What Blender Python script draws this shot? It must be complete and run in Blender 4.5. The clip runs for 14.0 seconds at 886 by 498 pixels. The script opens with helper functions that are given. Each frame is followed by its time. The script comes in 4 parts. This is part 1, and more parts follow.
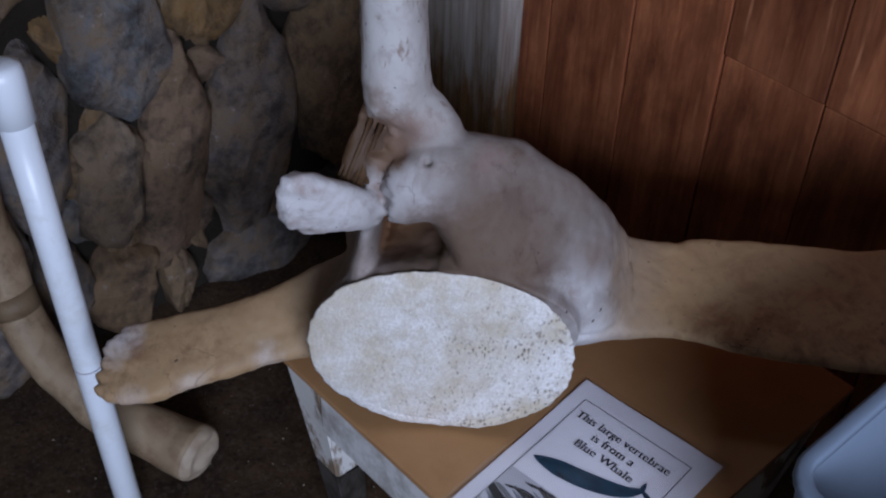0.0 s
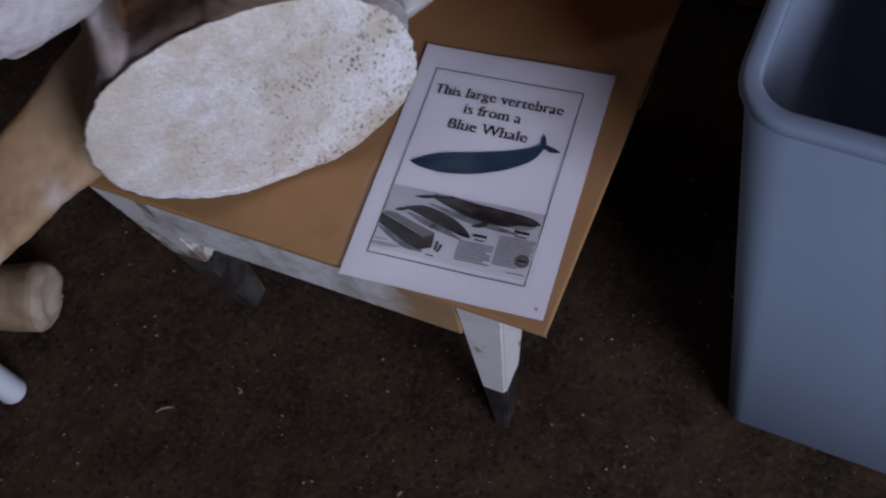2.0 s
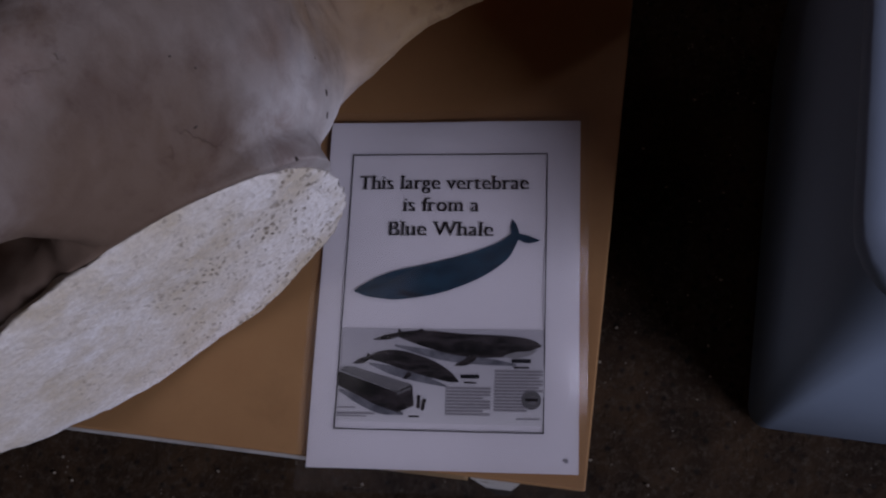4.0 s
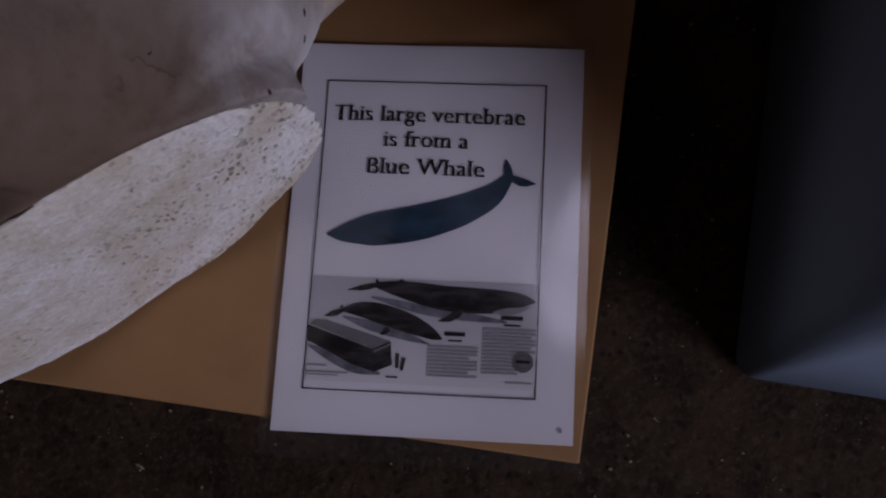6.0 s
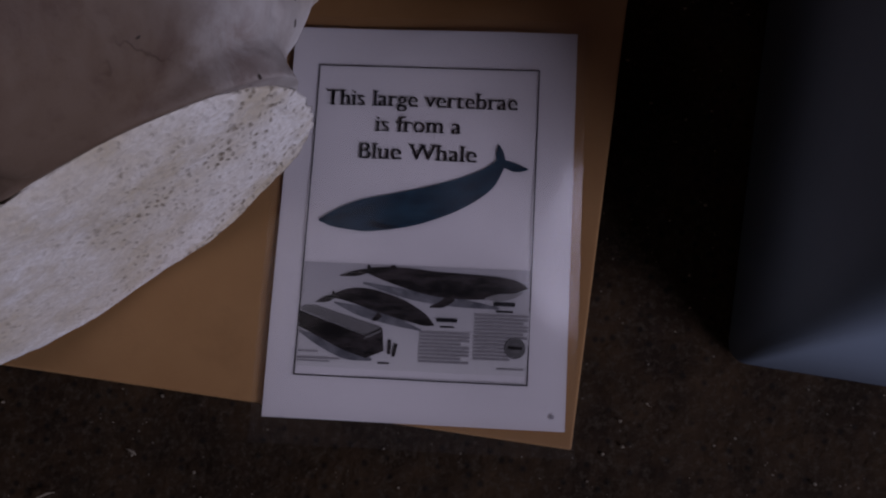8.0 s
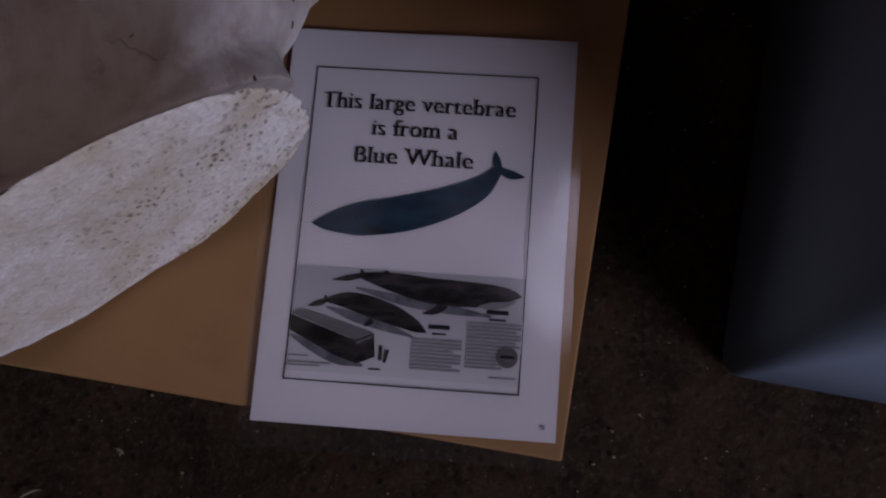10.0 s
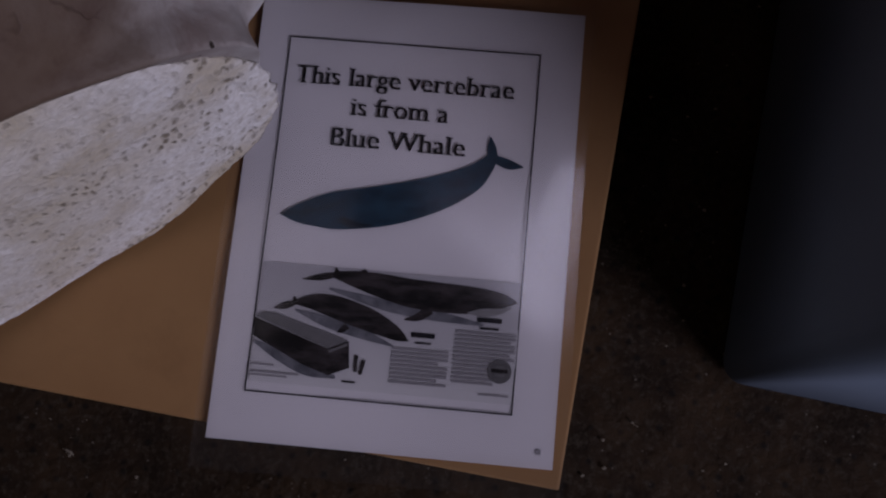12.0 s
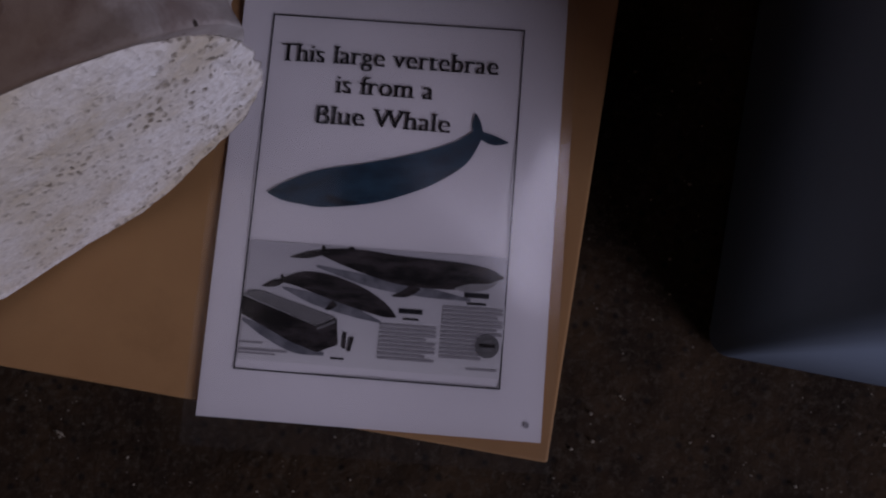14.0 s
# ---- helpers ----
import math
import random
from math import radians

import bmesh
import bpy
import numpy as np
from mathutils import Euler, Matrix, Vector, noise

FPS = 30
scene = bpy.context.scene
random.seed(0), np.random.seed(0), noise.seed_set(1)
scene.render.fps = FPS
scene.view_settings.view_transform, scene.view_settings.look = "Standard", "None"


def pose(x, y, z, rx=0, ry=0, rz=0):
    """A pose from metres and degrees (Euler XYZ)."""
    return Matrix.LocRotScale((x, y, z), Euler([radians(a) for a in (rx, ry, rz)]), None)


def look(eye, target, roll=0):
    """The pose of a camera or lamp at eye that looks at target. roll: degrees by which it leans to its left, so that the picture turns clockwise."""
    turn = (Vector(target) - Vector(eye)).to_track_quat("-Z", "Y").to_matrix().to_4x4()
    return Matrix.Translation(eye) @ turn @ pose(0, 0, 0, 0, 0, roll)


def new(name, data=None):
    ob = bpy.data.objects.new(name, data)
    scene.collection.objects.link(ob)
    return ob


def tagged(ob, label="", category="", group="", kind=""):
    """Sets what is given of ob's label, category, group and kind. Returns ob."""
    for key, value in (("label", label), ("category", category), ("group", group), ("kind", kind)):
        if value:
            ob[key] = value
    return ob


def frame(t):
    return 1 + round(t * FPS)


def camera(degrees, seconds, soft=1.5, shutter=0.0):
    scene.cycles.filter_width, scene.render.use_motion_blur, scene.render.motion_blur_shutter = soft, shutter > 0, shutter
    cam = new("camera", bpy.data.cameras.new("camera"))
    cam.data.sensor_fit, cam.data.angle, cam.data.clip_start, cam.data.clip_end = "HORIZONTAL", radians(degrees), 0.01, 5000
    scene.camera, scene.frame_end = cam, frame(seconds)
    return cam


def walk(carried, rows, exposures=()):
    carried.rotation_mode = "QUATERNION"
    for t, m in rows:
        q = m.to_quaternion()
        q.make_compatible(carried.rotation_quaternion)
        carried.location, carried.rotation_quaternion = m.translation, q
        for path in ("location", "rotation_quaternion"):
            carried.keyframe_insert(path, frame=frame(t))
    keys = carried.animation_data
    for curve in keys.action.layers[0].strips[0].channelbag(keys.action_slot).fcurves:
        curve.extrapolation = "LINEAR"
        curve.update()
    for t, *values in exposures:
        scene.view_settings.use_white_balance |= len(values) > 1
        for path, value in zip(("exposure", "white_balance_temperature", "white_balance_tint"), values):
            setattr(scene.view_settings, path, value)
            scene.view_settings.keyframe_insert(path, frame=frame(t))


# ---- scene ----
cam = camera(43.4, 14.0, soft=2.2, shutter=0.25)
PATH = [
    (0, (0.54, -0.618, 1.556), (-0.471, 0.527, 0.265), 1.8),
    (0.5, (0.528, -0.613, 1.548), (-0.443, 0.512, 0.21), 1.2),
    (0.8, (0.516, -0.587, 1.525), (-0.358, 0.459, 0.061), -3.3),
    (1, (0.502, -0.569, 1.512), (-0.295, 0.506, 0.026), -4.6),
    (1.1, (0.496, -0.563, 1.515), (-0.262, 0.517, 0.013), -4.5),
    (1.2, (0.48, -0.55, 1.511), (-0.145, 0.351, 0.211), -4.76),
    (1.5, (0.475, -0.531, 1.484), (-0.183, 0.444, -0.134), -8.7),
    (2, (0.382, -0.41, 1.435), (-0.127, 0.412, -0.316), -16.0),
    (2.2, (0.375, -0.339, 1.37), (-0.116, 0.408, -0.419), -19.7),
    (2.5, (0.288, -0.269, 1.38), (-0.037, 0.362, -0.489), -17.3),
    (3, (0.244, -0.196, 1.373), (-0.036, 0.477, -0.49), -21.8),
    (5.5, (0.18, -0.046, 1.245), (0.001, 0.417, -0.693), -18.6),
    (6, (0.184, -0.048, 1.241), (0.017, 0.407, -0.699), -17.4),
    (6.5, (0.183, -0.048, 1.243), (0.018, 0.398, -0.7), -16.7),
    (7, (0.183, -0.049, 1.237), (0.026, 0.383, -0.709), -16.3),
    (7.5, (0.184, -0.05, 1.238), (0.025, 0.376, -0.709), -17.5),
    (8, (0.185, -0.046, 1.238), (0.03, 0.382, -0.71), -17.1),
    (10.5, (0.186, -0.041, 1.23), (0.039, 0.392, -0.717), -14.4),
    (11, (0.186, -0.038, 1.226), (0.043, 0.387, -0.723), -13.9),
    (11.5, (0.178, -0.026, 1.197), (0.046, 0.384, -0.756), -12.0),
    (12, (0.171, -0.011, 1.143), (0.07, 0.391, -0.814), -8.9),
    (12.5, (0.173, -0.01, 1.143), (0.096, 0.375, -0.818), -7.3),
    (13, (0.173, -0.013, 1.143), (0.104, 0.36, -0.821), -6.2),
    (13.5, (0.173, -0.013, 1.145), (0.108, 0.357, -0.819), -6.0),
    (14, (0.172, -0.013, 1.146), (0.096, 0.353, -0.819), -7.3),
]
walk(cam, [(t, look(eye, target, roll)) for t, eye, target, roll in PATH],
     [(0.0, 0.1, 7700, 36), (1.5, -0.06, 8100, 41), (3.0, -0.45, 8400, 46), (5.5, -1.03, 8800, 52), (14.0, -1.1, 8900, 54)])

# ---------------------------------------------------------------- world and light
world = bpy.data.worlds.new("sky_world")
scene.world = world
world.use_nodes = True
wn, wl = world.node_tree.nodes, world.node_tree.links
sky = wn.new("ShaderNodeTexSky")
sky.sky_type, sky.sun_disc = "NISHITA", False
sky.sun_elevation, sky.sun_rotation = radians(35), radians(20)
wl.new(sky.outputs[0], wn["Background"].inputs[0])
wn["Background"].inputs[1].default_value = 0.15

# The room is turned a little against the sheet of paper that lies along x and y.
TURN = -6.9
ROOM = pose(0, 0, 0, 0, 0, TURN)


def room(a, b, z=0.0):
    """A place in the room's own directions: a along the plank wall, b towards it."""
    return ROOM @ Vector((a, b, z))


def area_light(name, place, target, wide, high, watts, colour):
    data = bpy.data.lights.new(name, "AREA")
    data.shape, data.size, data.size_y, data.energy, data.color = "RECTANGLE", wide, high, watts, colour
    data.spread = radians(100)     # narrowed beam, to keep light off the walls
    ob = new(name, data)
    ob.matrix_world = look(place, target)
    return ob


area_light("window_daylight", room(3.3, -1.75, 2.1), room(0.0, 0.1, 0.6), 1.8, 1.2, 56, (0.45, 0.71, 1.0))
# unseen overhead lamp, added to give the laminate its bluish glare
area_light("roof_light_sky", room(0.20, 0.685, 2.99), room(0.20, 0.685, 0.0), 0.24, 0.24, 0.6, (0.45, 0.70, 1.0))

# ---------------------------------------------------------------- helpers


def mesh_of(bm, name, material, smooth=True):
    me = bpy.data.meshes.new(name)
    bmesh.ops.recalc_face_normals(bm, faces=bm.faces)
    bm.to_mesh(me)
    bm.free()
    if smooth:
        for p in me.polygons:
            p.use_smooth = True
    for m in material if isinstance(material, (list, tuple)) else [material]:
        me.materials.append(m)
    return me


def part(name, bm, material, parent=None, label="", smooth=False):
    ob = new(name, mesh_of(bm, name, material, smooth))
    ob.parent = parent
    if label:
        tagged(ob, label)
    return ob


def empty(name, m):
    ob = new(name)
    ob.empty_display_size = 0.05
    ob.matrix_world = m
    return ob


def add_box(bm, x0, x1, y0, y1, z0, z1, bevel=0.0, m=None):
    got = bmesh.ops.create_cube(bm, size=1.0)["verts"]
    for v in got:
        v.co = Vector(((x0 + x1) / 2 + v.co.x * (x1 - x0), (y0 + y1) / 2 + v.co.y * (y1 - y0), (z0 + z1) / 2 + v.co.z * (z1 - z0)))
    if bevel:
        edges = list({e for v in got for e in v.link_edges})
        made = bmesh.ops.bevel(bm, geom=edges, offset=bevel, segments=2, affect="EDGES", profile=0.6)
        got = list({v for f in made["faces"] for v in f.verts} | {v for v in got if v.is_valid})
    if m is not None:
        for v in got:
            v.co = m @ v.co
    return got


def box(x0, x1, y0, y1, z0, z1, bevel=0.0, m=None):
    bm = bmesh.new()
    add_box(bm, x0, x1, y0, y1, z0, z1, bevel, m)
    return bm


def skin(bm, rings, closed_ends=True):
    """Joins rings of equally many places into one skin."""
    rows = [[bm.verts.new(p) for p in ring] for ring in rings]
    n = len(rows[0])
    for r0, r1 in zip(rows, rows[1:]):
        for i in range(n):
            bm.faces.new((r0[i], r0[(i + 1) % n], r1[(i + 1) % n], r1[i]))
    if closed_ends:
        for row in (rows[0], rows[-1]):
            mid = bm.verts.new(sum((v.co for v in row), Vector()) / n)
            for i in range(n):
                bm.faces.new((row[i], row[(i + 1) % n], mid))
    return rows


def spline(points, steps):
    """A smooth run of places, or of longer tuples, through the given ones."""
    pts = [np.array(p, float) for p in points]
    pts = [2 * pts[0] - pts[1], *pts, 2 * pts[-1] - pts[-2]]
    out = []
    for i in range(1, len(pts) - 2):
        p0, p1, p2, p3 = pts[i - 1:i + 3]
        for k in range(steps):
            t = k / steps
            out.append(0.5 * (2 * p1 + (p2 - p0) * t + (2 * p0 - 5 * p1 + 4 * p2 - p3) * t * t + (3 * p1 - p0 - 3 * p2 + p3) * t ** 3))
    out.append(pts[-2])
    return out


def blade(bm, stations, sides=24, steps=5, power=0.8):
    """A bony blade through stations (centre, half chord, half thickness)."""
    rows = spline([(*c, *h, t) for c, h, t in stations], steps)
    rings = []
    for i, r in enumerate(rows):
        c, h, t = Vector(r[:3]), Vector(r[3:6]), r[6]
        way = Vector(rows[min(i + 1, len(rows) - 1)][:3]) - Vector(rows[max(i - 1, 0)][:3])
        nrm = way.cross(h).normalized()
        ring = []
        for k in range(sides):
            a = 2 * math.pi * k / sides
            ca, sa = math.cos(a), math.sin(a)
            ring.append(c + h * (math.copysign(abs(ca) ** power, ca)) + nrm * (t * math.copysign(abs(sa) ** power, sa)))
        rings.append(ring)
    skin(bm, rings)


def tube(bm, line, radii, sides=20):
    rings = []
    side = None
    for i, p in enumerate(line):
        way = (Vector(line[min(i + 1, len(line) - 1)]) - Vector(line[max(i - 1, 0)])).normalized()
        ref = Vector((0, 0, 1)) if abs(way.z) < 0.9 else Vector((1, 0, 0))
        side = way.cross(ref).normalized()
        up = side.cross(way)
        ra, rb = radii[i] if isinstance(radii[i], tuple) else (radii[i], radii[i])
        rings.append([Vector(p) + side * (ra * math.cos(2 * math.pi * k / sides)) + up * (rb * math.sin(2 * math.pi * k / sides)) for k in range(sides)])
    skin(bm, rings)


# ---------------------------------------------------------------- materials


class Mat:
    """A node material with a Principled shader."""

    def __init__(self, name, rough=0.7, metal=0.0, spec=0.4):
        self.m = bpy.data.materials.new(name)
        self.m.use_nodes = True
        self.n, self.l = self.m.node_tree.nodes, self.m.node_tree.links
        self.p = self.n["Principled BSDF"]
        self.p.inputs["Roughness"].default_value = rough
        self.p.inputs["Metallic"].default_value = metal
        self.p.inputs["Specular IOR Level"].default_value = spec
        self.co = self.n.new("ShaderNodeTexCoord").outputs["Object"]

    def scaled(self, sx, sy, sz):
        mp = self.n.new("ShaderNodeMapping")
        mp.inputs["Scale"].default_value = (sx, sy, sz)
        self.l.new(self.co, mp.inputs[0])
        return mp.outputs[0]

    def noise(self, scale, detail=5, rough=0.6, co=None, distort=0.0):
        t = self.n.new("ShaderNodeTexNoise")
        t.inputs["Scale"].default_value, t.inputs["Detail"].default_value, t.inputs["Roughness"].default_value = scale, detail, rough
        t.inputs["Distortion"].default_value = distort
        self.l.new(co or self.co, t.inputs["Vector"])
        return t.outputs[0]

    def voronoi(self, scale, co=None, feature="F1"):
        t = self.n.new("ShaderNodeTexVoronoi")
        t.feature = feature
        t.inputs["Scale"].default_value = scale
        self.l.new(co or self.co, t.inputs["Vector"])
        return t.outputs["Distance"]

    def ramp(self, fac, *stops):
        r = self.n.new("ShaderNodeValToRGB")
        el = r.color_ramp.elements
        while len(el) < len(stops):
            el.new(0.5)
        for e, (pos, c) in zip(el, stops):
            e.position = pos
            e.color = (*c, 1) if isinstance(c, tuple) else (c, c, c, 1)
        self.l.new(fac, r.inputs[0])
        return r.outputs[0]

    def mix(self, fac, a, b, kind="MIX"):
        x = self.n.new("ShaderNodeMix")
        x.data_type, x.blend_type = "RGBA", kind
        for sock, val in ((x.inputs[0], fac), (x.inputs[6], a), (x.inputs[7], b)):
            if isinstance(val, (int, float)):
                sock.default_value = val if sock == x.inputs[0] else (val, val, val, 1)
            elif isinstance(val, tuple):
                sock.default_value = (*val, 1)
            else:
                self.l.new(val, sock)
        return x.outputs[2]

    def random(self):
        return self.n.new("ShaderNodeObjectInfo").outputs["Random"]

    def colour(self, c):
        if isinstance(c, tuple):
            self.p.inputs["Base Color"].default_value = (*c, 1)
        else:
            self.l.new(c, self.p.inputs["Base Color"])
        return self

    def roughness(self, c):
        self.l.new(c, self.p.inputs["Roughness"])
        return self

    def bump(self, height, strength=0.4, dist=0.004):
        b = self.n.new("ShaderNodeBump")
        b.inputs["Strength"].default_value, b.inputs["Distance"].default_value = strength, dist
        self.l.new(height, b.inputs["Height"])
        before = self.p.inputs["Normal"].links
        if before:
            self.l.new(before[0].from_socket, b.inputs["Normal"])
        self.l.new(b.outputs[0], self.p.inputs["Normal"])
        return self


def bone_material(name, pale, tan, stain, spots=()):
    k = Mat(name, 0.62, spec=0.35)
    base = k.mix(k.ramp(k.noise(5.5, 4, 0.6), (0.38, 0.0), (0.68, 1.0)), pale, tan)
    base = k.mix(k.ramp(k.noise(9, 6, 0.7, distort=0.6), (0.54, 0.0), (0.68, 0.8)), base, stain)
    base = k.mix(k.ramp(k.noise(13, 5, 0.65), (0.52, 0.0), (0.70, 0.55)), base, tuple(min(0.8, c * 1.4) for c in pale))
    specks = k.ramp(k.voronoi(70), (0.10, 1.0), (0.2, 0.0))
    gate = k.ramp(k.noise(7, 3), (0.5, 0.0), (0.62, 1.0))
    base = k.mix(k.mix(1.0, specks, gate, "MULTIPLY"), base, (0.22, 0.15, 0.11))
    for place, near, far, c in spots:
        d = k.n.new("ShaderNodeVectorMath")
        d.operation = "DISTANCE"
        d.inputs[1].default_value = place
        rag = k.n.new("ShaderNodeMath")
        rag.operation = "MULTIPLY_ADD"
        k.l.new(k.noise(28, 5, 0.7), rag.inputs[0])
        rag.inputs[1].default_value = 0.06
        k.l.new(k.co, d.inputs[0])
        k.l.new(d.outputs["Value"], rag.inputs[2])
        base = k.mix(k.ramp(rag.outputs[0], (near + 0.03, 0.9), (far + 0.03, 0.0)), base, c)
    mottle = k.mix(1.0, k.ramp(k.noise(24, 5, 0.65, distort=0.4), (0.46, 0.0), (0.64, 0.9)), k.ramp(k.noise(5, 3), (0.40, 0.2), (0.58, 1.0)), "MULTIPLY")
    base = k.mix(mottle, base, k.mix(1.0, base, (0.60, 0.47, 0.43), "MULTIPLY"))
    blots = k.ramp(k.noise(78, 4, 0.6, co=k.scaled(1.0, 1.0, 0.6)), (0.55, 0.0), (0.68, 0.45))
    blots = k.mix(1.0, blots, k.ramp(k.noise(6.5, 3), (0.44, 0.0), (0.58, 1.0)), "MULTIPLY")
    base = k.mix(blots, base, k.mix(1.0, base, (0.50, 0.38, 0.36), "MULTIPLY"))
    flecks = k.mix(1.0, k.ramp(k.noise(70, 4, 0.6), (0.60, 0.0), (0.68, 0.3)), k.ramp(k.noise(6, 3), (0.48, 0.0), (0.62, 1.0)), "MULTIPLY")
    base = k.mix(flecks, base, tuple(c * 0.6 for c in stain))
    tall = k.n.new("ShaderNodeSeparateXYZ")
    k.l.new(k.co, tall.inputs[0])
    high_up = k.ramp(tall.outputs[2], (0.40, 0.0), (0.46, 1.0))
    spatter = k.ramp(k.noise(70, 3, 0.55, co=k.scaled(1.0, 1.0, 0.55)), (0.58, 0.0), (0.65, 0.75))
    spatter = k.mix(1.0, k.mix(1.0, spatter, k.ramp(k.noise(11, 2), (0.40, 0.0), (0.52, 1.0)), "MULTIPLY"), high_up, "MULTIPLY")
    base = k.mix(spatter, base, (0.24, 0.15, 0.11))
    warped = k.mix(0.02, k.co, k.noise(40, 3))
    pinholes = k.mix(1.0, k.ramp(k.voronoi(48, co=warped), (0.045, 1.0), (0.08, 0.0)), k.ramp(k.noise(17, 2), (0.48, 0.0), (0.54, 1.0)), "MULTIPLY")
    base = k.mix(pinholes, base, (0.035, 0.024, 0.018))
    cracks = k.ramp(k.voronoi(9, co=k.mix(0.10, k.scaled(1.6, 1.6, 0.6), k.noise(12, 4)), feature="DISTANCE_TO_EDGE"), (0.004, 1.0), (0.014, 0.0))
    cracks = k.mix(1.0, cracks, k.ramp(k.noise(9, 3), (0.56, 0.0), (0.66, 0.45)), "MULTIPLY")
    base = k.mix(cracks, base, k.mix(1.0, base, (0.38, 0.30, 0.26), "MULTIPLY"))
    k.colour(base)
    k.bump(k.ramp(pinholes, (0.0, 1.0), (1.0, 0.0)), 0.5, 0.002)
    k.bump(k.ramp(cracks, (0.0, 1.0), (1.0, 0.0)), 0.4, 0.0015)
    k.bump(k.noise(60, 6, 0.65), 0.35, 0.003)
    k.bump(k.noise(14, 4), 0.25, 0.006)
    return k


# spots: bone tones and stains, with some light and shade coloured in
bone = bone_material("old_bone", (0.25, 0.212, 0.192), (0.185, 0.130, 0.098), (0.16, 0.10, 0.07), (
    # last spot is pale for the flank that catches the light
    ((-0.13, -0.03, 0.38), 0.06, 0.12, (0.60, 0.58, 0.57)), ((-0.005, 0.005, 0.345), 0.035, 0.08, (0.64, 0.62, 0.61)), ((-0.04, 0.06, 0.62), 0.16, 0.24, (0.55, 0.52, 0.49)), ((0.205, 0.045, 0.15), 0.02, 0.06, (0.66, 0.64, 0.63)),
    # second spot colours shade onto the arch, the last a lit flank
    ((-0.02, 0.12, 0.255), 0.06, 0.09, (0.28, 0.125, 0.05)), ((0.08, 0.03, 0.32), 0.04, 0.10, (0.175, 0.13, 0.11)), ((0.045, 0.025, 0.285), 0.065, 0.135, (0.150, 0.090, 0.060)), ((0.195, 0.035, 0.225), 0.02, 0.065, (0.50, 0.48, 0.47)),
    # second spot: the right wing's tan, raised against the bin's shadow
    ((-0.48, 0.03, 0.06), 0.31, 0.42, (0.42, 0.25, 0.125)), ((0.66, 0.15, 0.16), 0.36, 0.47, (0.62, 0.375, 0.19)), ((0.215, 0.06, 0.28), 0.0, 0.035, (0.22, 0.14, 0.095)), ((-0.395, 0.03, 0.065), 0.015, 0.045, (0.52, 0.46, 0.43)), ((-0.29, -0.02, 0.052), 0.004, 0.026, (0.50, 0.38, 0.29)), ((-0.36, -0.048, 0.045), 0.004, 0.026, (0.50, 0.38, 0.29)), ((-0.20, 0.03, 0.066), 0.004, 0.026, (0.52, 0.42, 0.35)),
    # second spot colours shade into the hollow at the spine's foot
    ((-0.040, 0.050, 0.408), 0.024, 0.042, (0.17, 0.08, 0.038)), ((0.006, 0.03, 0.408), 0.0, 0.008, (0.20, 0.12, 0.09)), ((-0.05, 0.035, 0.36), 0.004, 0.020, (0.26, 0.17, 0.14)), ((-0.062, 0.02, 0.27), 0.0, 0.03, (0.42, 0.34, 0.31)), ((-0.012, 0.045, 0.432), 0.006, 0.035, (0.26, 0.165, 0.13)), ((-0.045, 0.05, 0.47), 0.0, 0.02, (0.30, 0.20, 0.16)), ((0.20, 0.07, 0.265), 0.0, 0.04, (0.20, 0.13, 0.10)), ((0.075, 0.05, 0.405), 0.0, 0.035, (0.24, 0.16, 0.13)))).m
rib_bone = bone_material("brown_bone", (0.34, 0.235, 0.145), (0.24, 0.155, 0.09), (0.14, 0.085, 0.045)).m
rib_stain = bone_material("stained_bone", (0.20, 0.13, 0.075), (0.15, 0.095, 0.052), (0.09, 0.05, 0.025)).m
fibre = bone_material("torn_fibre", (0.10, 0.048, 0.021), (0.07, 0.032, 0.013), (0.04, 0.019, 0.008)).m
rib_end = bone_material("pale_broken_bone", (0.44, 0.34, 0.25), (0.33, 0.24, 0.16), (0.22, 0.14, 0.09)).m

k = Mat("porous_bone", 0.8, spec=0.2)
split = k.n.new("ShaderNodeSeparateXYZ")
k.l.new(k.co, split.inputs[0])


def reckon(kind, p, q, r=0.0):
    """One sum of values in the node tree."""
    node = k.n.new("ShaderNodeMath")
    node.operation = kind
    for sock, val in zip(node.inputs, (p, q, r)):
        if isinstance(val, (int, float)):
            sock.default_value = val
        else:
            k.l.new(val, sock)
    return node.outputs[0]


# the pits are most open towards one side and the lower rim
lean_side = reckon("MULTIPLY_ADD", split.outputs[0], 1.1, reckon("MULTIPLY", split.outputs[2], -0.55))
patchy = reckon("ADD", k.noise(16, 5, 0.65), lean_side)
where = k.ramp(patchy, (0.40, 0.08), (0.66, 1.0))
warped = k.mix(0.006, k.scaled(1.0, 1.0, 0.5), k.noise(120, 3))
pores = k.mix(1.0, k.ramp(k.voronoi(215, co=warped), (0.12, 1.0), (0.40, 0.0)), k.ramp(k.noise(95, 2, 0.5), (0.36, 0.0), (0.48, 1.0)), "MULTIPLY")
wide = k.mix(1.0, k.ramp(k.voronoi(120, co=warped), (0.10, 1.0), (0.34, 0.0)), k.ramp(k.noise(60, 2), (0.44, 0.0), (0.54, 1.0)), "MULTIPLY")
hole = k.mix(1.0, k.mix(1.0, pores, wide, "LIGHTEN"), where, "MULTIPLY")
chalk = k.mix(k.ramp(k.noise(8, 6, 0.65), (0.40, 0.0), (0.62, 1.0)), (0.88, 0.86, 0.83), (0.70, 0.61, 0.49))
honey = k.ramp(k.noise(13, 5, 0.7), (0.46, 0.0), (0.64, 0.75))
chalk = k.mix(honey, chalk, (0.60, 0.49, 0.34))
